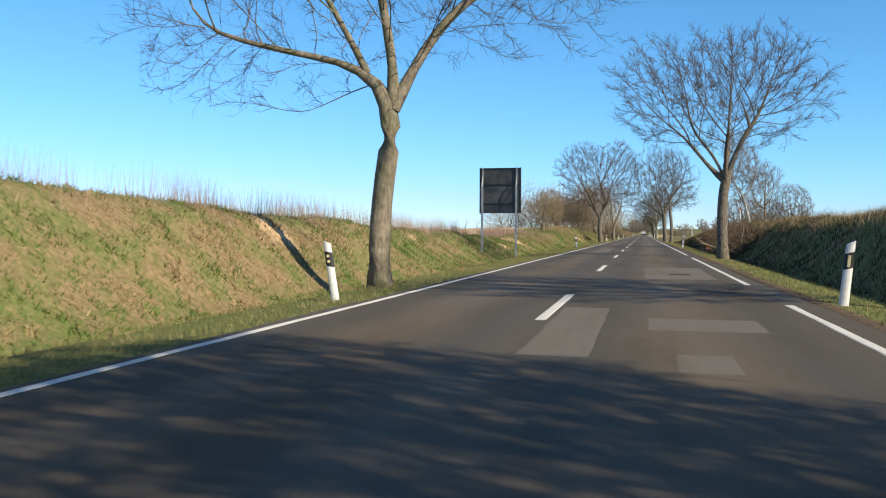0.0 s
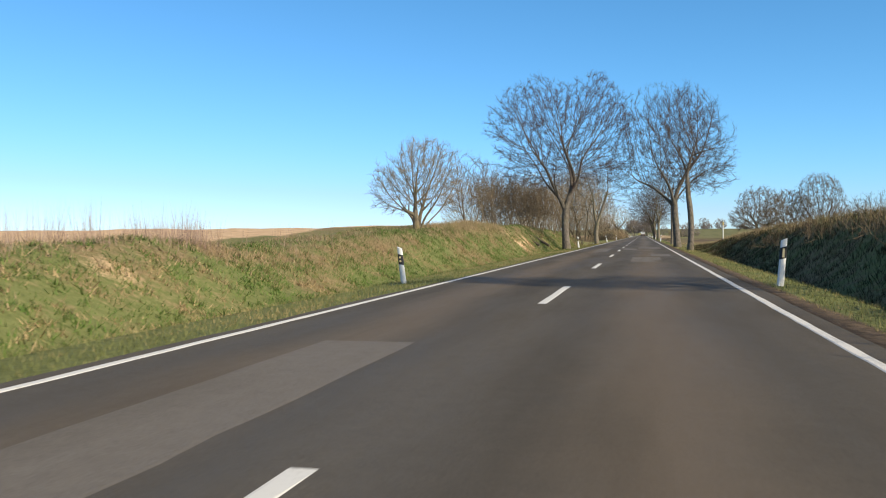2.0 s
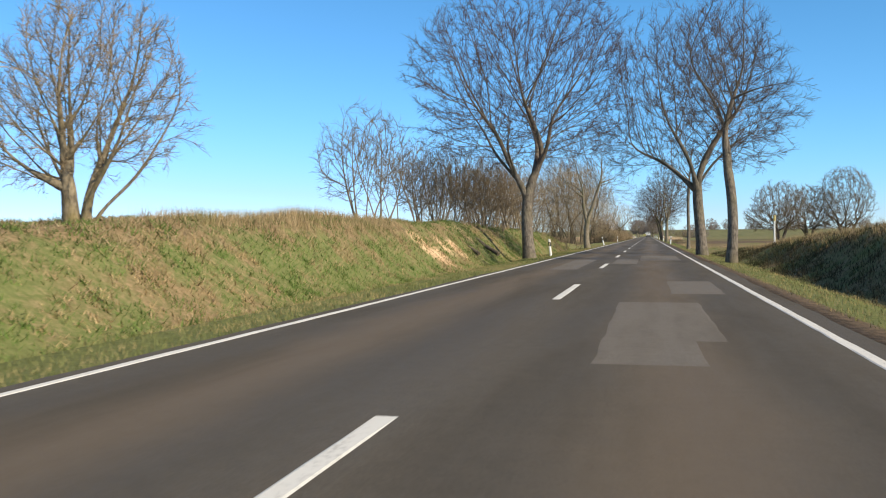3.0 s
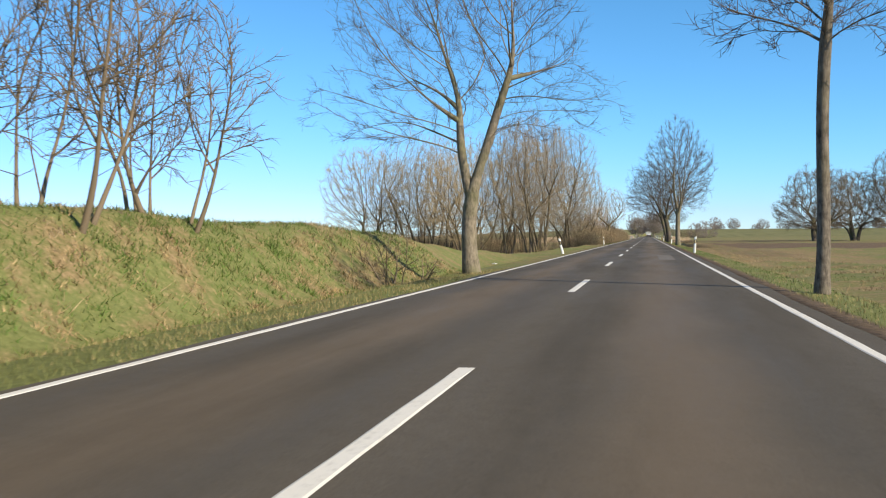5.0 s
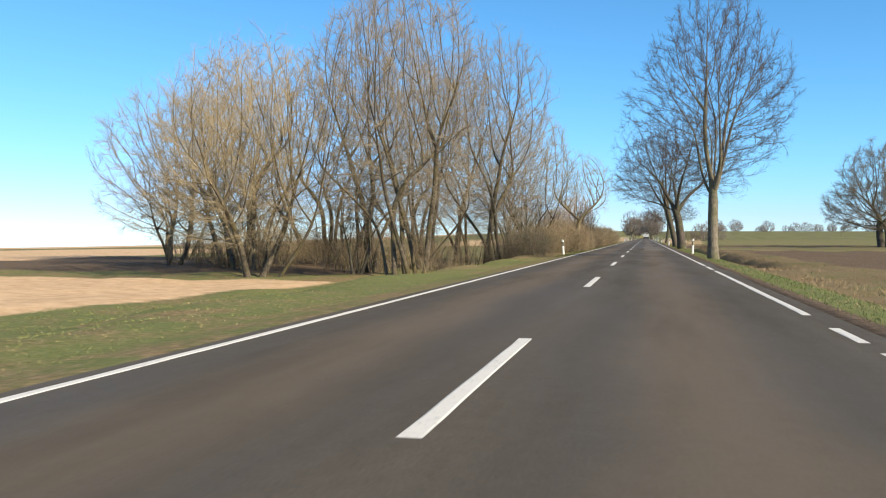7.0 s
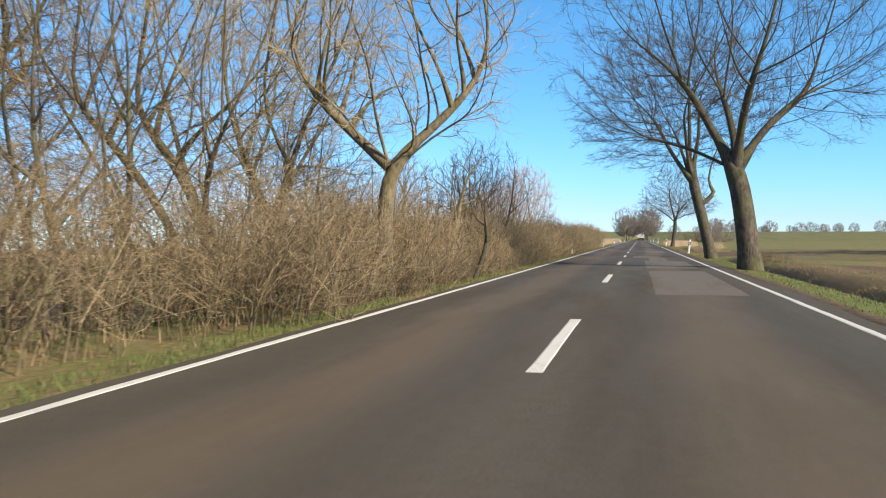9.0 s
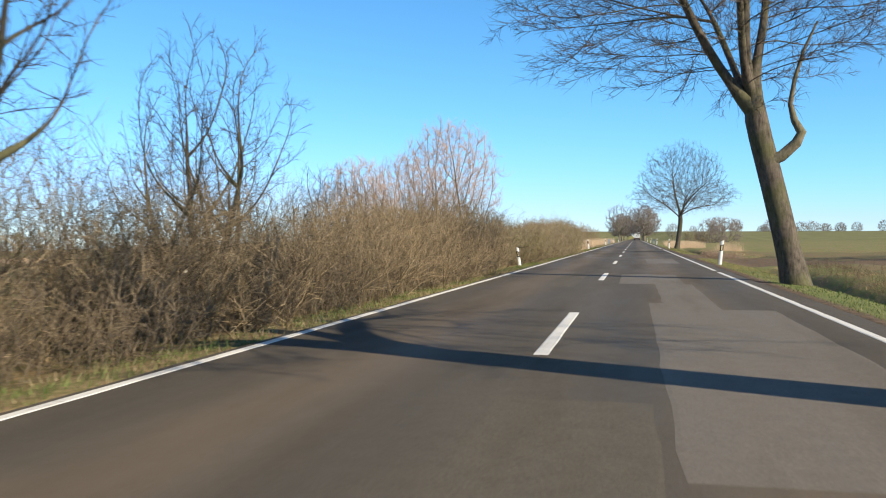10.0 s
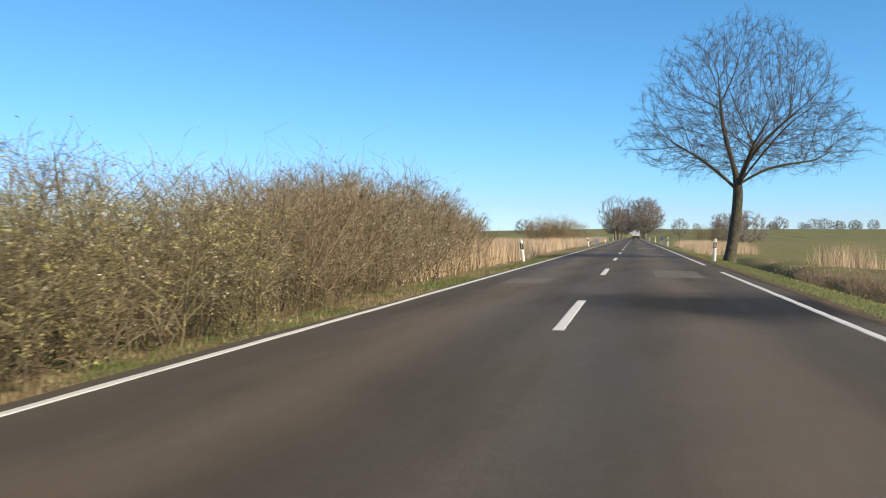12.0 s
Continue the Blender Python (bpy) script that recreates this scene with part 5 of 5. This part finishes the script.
def delineator_post(side):
    root = tagged(new("delineator_post"), "white plastic roadside delineator post with black band", "delineator post", "delineator posts")
    part("post", loft(bmesh.new(), -0.3, 0.87, 0.066, 0.057, 0.03 * side, 6), M_WHITE, root)
    bm = loft(bmesh.new(), 0.51, 0.73, 0.0625, 0.0605, 0.0, 2)
    for v in bm.verts:
        v.co.z += 0.35 * v.co.x * side
    band = part("black_band", bm, M_BLACK, root, "slanted black band")
    if side > 0:
        bm = box(bmesh.new(), -0.02, 0.02, -0.045, -0.038, 0.535, 0.7, 0.004)
        part("reflector", bm, M_REFLECTOR, band, "pale rectangular reflector")
    else:
        for z in (0.585, 0.665):
            bm = bmesh.new()
            tube(bm, (0, -0.036, z), (0, -0.045, z), 0.022, 12)
            part("reflector", bm, M_REFLECTOR, band, "round pale reflector")
    return root


rng = random.Random(2)
post_r, post_l = delineator_post(1), delineator_post(-1)
R_POSTS = ((3.72, 13.0), (3.78, 65.0), (3.75, 117.4), (3.6, 168.6), (3.7, 221.0), (3.68, 273.0), (3.8, 324.5), (3.9, 377), (3.9, 429), (3.9, 481))
L_POSTS = ((-3.4, 12.5), (-3.7, 66.0), (-3.5, 116.5), (-3.35, 168.9), (-3.55, 219.5), (-3.4, 272.4), (-3.4, 322.0), (-3.5, 374), (-3.5, 426), (-3.5, 478))
for proto, spots in ((post_r, R_POSTS), (post_l, L_POSTS)):
    for i, (x, y) in enumerate(spots):
        m = Matrix.Translation((x, y, float(terrain(x, y)) - (0.2 if y == 272.4 else 0.1 if y == 66.0 else 0))) @ pose(0, 0, 0, rng.uniform(-2, 2), rng.uniform(-3, 3) + (3 if x > 0 else -15 if (x, y) == (-3.35, 168.9) else -9 if y == 272.4 else -7), rng.uniform(-10, 10))
        if i == 0:
            proto.matrix_basis = m
        else:
            copy_thing(proto, m)

# ---- large road sign seen from behind ----
def road_sign(x0, x1, y, z0, z1):
    root = tagged(new("road_sign"), "large dark grey road sign back on galvanised lattice posts", "road sign")
    root.location = ((x0 + x1) / 2, y, 0)
    cx = (x0 + x1) / 2
    part("panel", box(bmesh.new(), x0 - cx, x1 - cx, -0.02, 0.02, z0, z1, 0.006), M_SIGNBACK, root)
    for nm, a, b, c, d in (("edge_frame", x0 - cx - 0.02, x0 - cx + 0.03, z0 - 0.02, z1 + 0.02), ("edge_frame", x1 - cx - 0.03, x1 - cx + 0.02, z0 - 0.02, z1 + 0.02)):
        part(nm, box(bmesh.new(), a, b, -0.05, 0.035, c, d, 0.005), M_BLACK, root)
    for z in (z0 + 0.02, z0 + (z1 - z0) * 0.21, z0 + (z1 - z0) * 0.63, z1 - 0.02):
        part("stiffener", box(bmesh.new(), x0 - cx + 0.04, x1 - cx - 0.04, -0.06, -0.018, z - 0.025, z + 0.025, 0.005), M_BLACK, root)
    for x in (x0 - cx + 0.14, x1 - cx - 0.16):
        g = float(terrain(x + cx, y)) - 0.4
        for dy, top in ((-0.1, z1 + 0.03), (-0.42, z0 + (z1 - z0) * 0.58)):
            bm = bmesh.new()
            box(bm, x - 0.024, x + 0.024, dy - 0.024, dy + 0.024, g, top, 0.006)
            part("leg", bm, M_STEEL, root)
        z, flip = g + 0.5, 0
        while z < z0 + (z1 - z0) * 0.55:
            a, b = (-0.1, -0.42) if flip else (-0.42, -0.1)
            part("brace", tube(bmesh.new(), (x, a, z), (x, b, z + 0.34), 0.014, 6), M_STEEL, root)
            z, flip = z + 0.34, 1 - flip
        part("strut", tube(bmesh.new(), (x, -0.42, z0 + (z1 - z0) * 0.58), (x, -0.1, z0 + (z1 - z0) * 0.82), 0.022, 6), M_STEEL, root)
    return root


road_sign(-6.08, -4.26, 39.2, 1.8, 3.8)

# ---- pipeline marker posts ----
def marker_post(x, y, h, cap, label):
    root = tagged(new("marker_post"), label, "marker post")
    root.location = (x, y, float(terrain(x, y)))
    part("pole", tube(bmesh.new(), (0, 0, -0.3), (0, 0, h), 0.04, 10), M_WHITE, root)
    part("cap", tube(bmesh.new(), (0, 0, h - 0.24), (0, 0, h + 0.02), 0.055, 12), cap, root, label.split(" with ")[1])
    return root


marker_post(8.7, 75.4, 1.75, M_RED, "white marker post with red cap")
marker_post(7.0, 115.1, 1.35, M_YELLOW, "white marker post with yellow cap")

# ---- heap of cut branches ----
def brush_heap(x, y, lx, ly, h, n, seed):
    rng = np.random.default_rng(seed)
    root = tagged(new("brush_heap"), "heap of cut branches piled against the bank", "brush heap")
    root.location = (x, y, float(terrain(x, y)))
    for name, cnt, r, L in (("log", 14, 0.06, 1.6), ("branch", n, 0.014, 1.2)):
        P0 = np.stack([rng.uniform(-lx, lx, cnt), rng.uniform(-ly, ly, cnt), rng.uniform(0.0, 1, cnt) ** 1.4 * h * (0.4 if name == "log" else 1)], -1)
        P0[:, 2] += np.clip(P0[:, 0], 0, None) * 0.45
        az = rng.uniform(0, 2 * np.pi, cnt)
        D = np.stack([np.cos(az) * 0.7, np.sin(az), rng.normal(0.05, 0.22, cnt)], -1)
        P, R = grow(rng, P0, D, L * rng.uniform(0.5, 1.3, cnt), np.full(cnt, r), np.full(cnt, r * 0.5), 6, 0.16, 0.0)
        if name == "log":
            for i in range(cnt):
                vv, ff = tubes_np(P[i:i + 1], R[i:i + 1], 8)
                part_mesh("log", mesh_np("log", vv, ff, M_BARK_WILLOW, True), root)
        else:
            ch = [tubes_np(P, R, 4)]
            Pc, Dc, rc, fr = children(rng, P, R, 5, 0.2, 45, 15)
            P2, R2 = grow(rng, Pc, Dc, np.full(len(fr), 0.7), rc * 0.6, rc * 0.2, 4, 0.2, 0.02)
            ch.append(tubes_np(P2, R2, 3))
            vv, ff = join_np(ch)
            part_mesh("branch", mesh_np("branch", vv, ff, M_BRAMBLE, True), root)["kind"] = "stuff"
    return root


brush_heap(5.8, 47.5, 0.8, 4.2, 0.75, 220, 5)
brush_heap(6.1, 56.0, 0.9, 4.0, 0.85, 220, 6)

# ---- felled logs ----
def felled_log(x, y, z, dx, dy, dz, r, cut, label, seed):
    rng = np.random.default_rng(seed)
    root = tagged(new("log"), label, "log")
    root.location = (x, y, z)
    f = np.linspace(0, 1, 8)
    P = np.stack([f * dx, f * dy, f * dz], -1)[None] + rng.normal(0, r * 0.15, (1, 8, 3))
    R = (r * (1 - 0.3 * f) * (1 + rng.normal(0, 0.05, 8)))[None]
    vv, ff = tubes_np(P, R, 12)
    part_mesh("bark", mesh_np("bark", vv, ff, M_BARK_COPSE, True), root)
    bm = bmesh.new()
    d = Vector((dx, dy, dz)).normalized()
    p0 = Vector(P[0, 0])
    tube(bm, p0 - d * 0.012, p0 + d * 0.02, r * 0.97, 14)
    part("cut_face", bm, cut, root, "freshly sawn end")
    return root


felled_log(4.72, 53.0, 0.12, 0.5, 2.6, 0.02, 0.16, M_CUT, "felled log with a reddish sawn end below the brush heap", 1)
felled_log(4.55, 52.2, -0.02, 0.9, -2.6, 0.0, 0.09, M_BRUSH, "thin felled log lying on the verge", 2)
felled_log(4.5, 54.6, -0.02, 0.1, 2.4, 0.0, 0.07, M_BRUSH, "thin felled log lying on the verge", 3)
felled_log(-5.1, 110.1, 0.12, -2.3, 1.0, 1.4, 0.1, M_BRUSH, "dark fallen trunk lying down the grassy bank", 4)
felled_log(-5.5, 107.6, 0.2, -1.9, 0.8, 1.1, 0.08, M_BRUSH, "dark fallen trunk lying down the grassy bank", 5)
# leaning sawn branches behind the post in the scrub
felled_log(-3.2, 273.4, 0.62, -1.5, 0.2, -0.3, 0.025, M_BRUSH, "pale sawn branch sticking out of the scrub", 6)

# ---- litter on the bank ----
def litter(x, y, seed):
    rng = random.Random(seed)
    bm = bmesh.new()
    bmesh.ops.create_grid(bm, x_segments=5, y_segments=5, size=0.09)
    for v in bm.verts:
        v.co.z += rng.uniform(0, 0.05)
        v.co.x += rng.uniform(-0.02, 0.02)
    root = tagged(new("litter"), "crumpled white paper lying in the grass", "litter")
    root.location = (x, y, float(terrain(x, y)) + 0.05)
    part("sheet", bm, M_WHITE, root)
    return root


litter(-4.3, 152.2, 1)

# ---- guard rails by the culvert ----
def guard_rail(x, y0, y1):
    root = tagged(new("guard_rail"), "short galvanised guard rail beside the road", "guard rail")
    root.location = (x, y0, 0)
    prof = ((0, 0.42), (0.05, 0.47), (0.0, 0.53), (0.0, 0.60), (0.05, 0.66), (0, 0.72))
    vv = [(px, yy, pz) for yy in (0, y1 - y0) for px, pz in prof]
    ff = [(k, k + 1, k + 7, k + 6) for k in range(5)]
    rail = part_mesh("rail", mesh_from("rail", vv, ff, M_STEEL), root)
    mod = rail.modifiers.new("thick", "SOLIDIFY")
    mod.thickness = 0.006
    for k in range(int((y1 - y0) / 2) + 1):
        part("post", box(bmesh.new(), -0.05 if x > 0 else 0.03, -0.01 if x > 0 else 0.1, 2 * k - 0.05, 2 * k + 0.05, -0.5, 0.7), M_STEEL, root)
    return root


guard_rail(3.95, 392, 404)
guard_rail(-3.75, 392, 404)

# ---- delivery truck far ahead on the road ----
def truck(x, y):
    root = tagged(new("truck"), "pale box truck driving far ahead on the road", "truck")
    root.location = (x, y, 0)
    part("cargo_box", box(bmesh.new(), -1.2, 1.2, -3.4, 1.6, 0.95, 3.3, 0.05), M_TRUCK, root, "pale grey cargo box")
    part("cab", box(bmesh.new(), -1.05, 1.05, 1.75, 3.4, 0.55, 2.5, 0.15), M_TRUCK, root)
    part("chassis", box(bmesh.new(), -0.95, 0.95, -3.3, 3.2, 0.55, 0.9, 0.03), M_BLACK, root)
    for sx in (-1, 1):
        for yy in (-2.2, 2.3):
            w = part("wheel", tube(bmesh.new(), (sx * 0.78, yy, 0.45), (sx * 1.06, yy, 0.45), 0.45, 20), M_BLACK, root)
            part("rim", tube(bmesh.new(), (sx * 1.06, yy, 0.45), (sx * 1.08, yy, 0.45), 0.26, 16), M_STEEL, w)
        part("tail_light", box(bmesh.new(), sx * 0.9 - 0.12, sx * 0.9 + 0.12, -3.44, -3.38, 0.75, 0.9, 0.01), M_RED, root)
    return root


truck(1.45, 600)

# ---- grass, weeds and reeds ----
def blades(name, label, mat, n, xr, yr, height, width, seed, bend=0.5, clump=1, clump_r=0.1, keep=None):
    """Blades of grass scattered over a stretch of the terrain."""
    rng = np.random.default_rng(seed)
    m = n // clump
    x, y = rng.uniform(*xr, m), rng.uniform(*yr, m)
    if keep is not None:
        ok = keep(x, y, rng.uniform(0, 1, m))
        x, y = x[ok], y[ok]
    x = np.repeat(x, clump) + rng.normal(0, clump_r, len(x) * clump) * (clump > 1)
    y = np.repeat(y, clump) + rng.normal(0, clump_r, len(y) * clump) * (clump > 1)
    z = terrain(x, y) - 0.01
    n = len(x)
    h = height * rng.uniform(0.45, 1.25, n)
    w = width * rng.uniform(0.6, 1.3, n)
    a = rng.uniform(0, 2 * np.pi, n)
    b = rng.uniform(0, 2 * np.pi, n)
    lean = bend * h * rng.uniform(0.1, 1.0, n)
    base = np.stack([x, y, z], -1)
    side = np.stack([np.cos(a), np.sin(a), 0 * a], -1) * w[:, None] / 2
    tip = base + np.stack([np.cos(b) * lean, np.sin(b) * lean, h], -1)
    V = np.stack([base - side, base + side, tip], 1).reshape(-1, 3)
    F = np.arange(3 * n).reshape(-1, 3)
    return tagged(new(name, mesh_np(name, V, F, mat)), label, "grass", kind="stuff")


def clear_of_tracks(x, y, r):
    return ~((y > 283.5) & (y < 295) & (x > 3.3))


def patchy(x, y, r):
    v = 0.5 + 0.3 * np.sin(x * 1.7 + 2.1 * np.sin(y * 0.45)) + 0.3 * np.sin(y * 0.9 + x)
    return r < np.clip(v, 0.15, 1)


blades("verge_grass", "short green grass on the road verge", M_GRASS_LUSH, 70000, (-4.9, EDGE_L - 0.06), (-2, 145), 0.07, 0.011, 1, 0.8)
blades("verge_grass", "thin olive and dead grass beside the scrub", M_GRASS, 26000, (-3.4, EDGE_L - 0.04), (212, 340), 0.07, 0.013, 21, 0.8)
blades("verge_grass", "short green grass on the road verge", M_GRASS_LUSH, 40000, (ROAD_R + 0.3, 5.2), (-2, 135), 0.07, 0.011, 2, 0.8)
blades("verge_grass", "patchy green and dry grass on the road verge", M_GRASS, 22000, (ROAD_R + 0.3, 4.7), (135, 262), 0.05, 0.016, 61, 1.0)
blades("verge_grass", "bright green grass beside the field track", M_GRASS_LUSH, 14000, (ROAD_R + 0.35, 6.5), (262, 283.5), 0.06, 0.012, 62, 1.0)
blades("verge_grass", "patchy grass beyond the field track", M_GRASS_LUSH, 18000, (ROAD_R + 0.3, 5.4), (295, 340), 0.05, 0.011, 63, 1.0)
blades("bank_grass", "mixed green and dead grass on the bank", M_GRASS, 75000, (-10, -6.4), (2, 150), 0.1, 0.024, 3, 1.6, 7, 0.07)
blades("bank_grass", "greener grass at the foot of the bank", M_GRASS_LOW, 75000, (-6.6, -4.6), (2, 150), 0.1, 0.026, 33, 1.6, 9, 0.06)
blades("bank_grass", "lush dark green tufts on the bank", M_TUFT, 22000, (-7.6, -4.3), (8, 140), 0.11, 0.024, 34, 1.2, 55, 0.17)
blades("bank_grass", "tufts of dead straw-coloured grass on the bank", M_STRAW, 20000, (-9.5, -5.8), (2, 150), 0.17, 0.018, 4, 1.5, 14, 0.07, patchy)
blades("meadow_grass", "short meadow grass beside the copse", M_GRASS_PALE, 46000, (-10.4, -3.4), (150, 210), 0.03, 0.015, 5, 1.8)
blades("bank_grass", "bank grass coloured darker to stand in for shade", M_GRASS_SHADE, 60000, (5.1, 8.0), (2, 130), 0.16, 0.016, 6, 0.8, 5, 0.07)
blades("dead_weeds", "tall dead grass along the top of the bank", M_STRAW, 46000, (6.9, 10.5), (2, 128), 0.3, 0.010, 7, 0.9, 10, 0.14)
blades("dead_weeds", "thin dead weeds on the crest of the bank", M_STALK, 9000, (-9.0, -7.0), (8, 72), 0.62, 0.006, 8, 0.35, 12, 0.12, lambda x, y, r: r < 0.06 + 0.7 * (np.sin(y * 0.8 + 1.5 * np.sin(y * 0.31)) > 0.45))
blades("dead_weeds", "tall dead stalks on the crest of the bank", M_STALK, 5200, (-8.8, -7.3), (51.5, 66), 0.72, 0.009, 9, 0.3, 24, 0.16, lambda x, y, r: (y < 56.5) | (np.sin(y * 1.9) > 0.75))
blades("field_stubble", "rough dry grass at the field edge", M_STRAW, 50000, (5.0, 9.5), (140, 335), 0.11, 0.013, 10, 1.8, 10, 0.1, lambda x, y, r: clear_of_tracks(x, y, r) & patchy(x, y, r) & ((y < 168) | (y > 240) | (r < 0.25)))
blades("field_grass", "sparse field grass", M_GRASS, 12000, (6, 22), (128, 156), 0.055, 0.018, 11, 1.4, 4, 0.08)
blades("dead_weeds", "flattened tan grass on the bank below the saplings", M_STRAW, 13000, (-8.2, -5.0), (83, 113), 0.12, 0.016, 55, 1.8, 14, 0.1, patchy)
blades("dead_weeds", "patch of tall dead grass on the bank", M_STRAW, 8000, (-8.8, -6.9), (87.5, 101), 0.3, 0.012, 51, 0.6, 10, 0.12)
blades("dead_weeds", "flattened dead grass on the slope", M_STRAW, 3500, (-7.4, -6.0), (63, 76), 0.16, 0.014, 52, 1.2, 10, 0.1)
blades("dead_weeds", "strip of dry straw along the field edge", M_STRAW, 5000, (5.1, 6.8), (150, 232), 0.16, 0.014, 53, 1.0, 8, 0.1, patchy)
blades("dead_weeds", "tall thin stalks on the crest of the bank", M_STALK, 4200, (-8.6, -7.2), (14, 42), 0.7, 0.006, 54, 0.3, 14, 0.12)
blades("reeds", "clump of tall orange reeds by the tree", M_REED, 4200, (5.0, 9.0), (350, 372), 0.8, 0.016, 64, 0.5, 10, 0.15)
blades("reeds", "single tuft of tall orange reeds at the field edge", M_REED, 900, (8.6, 10.4), (326, 331), 0.95, 0.016, 65, 0.5, 10, 0.2)
blades("reeds", "tall dry straw-coloured reeds", M_REED, 90000, (-34, -4.2), (319, 470), 0.95, 0.02, 12, 0.4, 6, 0.12)
blades("reeds", "dry reeds between the scrub and the road", M_REED, 9000, (-9.5, -3.9), (302, 332), 0.9, 0.02, 16, 0.4, 6, 0.12, lambda x, y, r: x > -3.2 - 0.12 * (y - 299))
blades("reeds", "dry reeds along the ditch", M_REED, 16000, (5.6, 9.5), (356, 400), 0.75, 0.02, 13, 0.5, 6, 0.12)
blades("reeds", "broken dry reeds in the ditch", M_REED, 1200, (6.4, 8.8), (300, 335), 0.2, 0.012, 14, 0.9, 8, 0.1, patchy)
blades("undergrowth_grass", "dry grass under the roadside scrub", M_STRAW, 9000, (-6.0, -3.7), (212, 318), 0.3, 0.012, 15, 0.6, 8, 0.1, patchy)
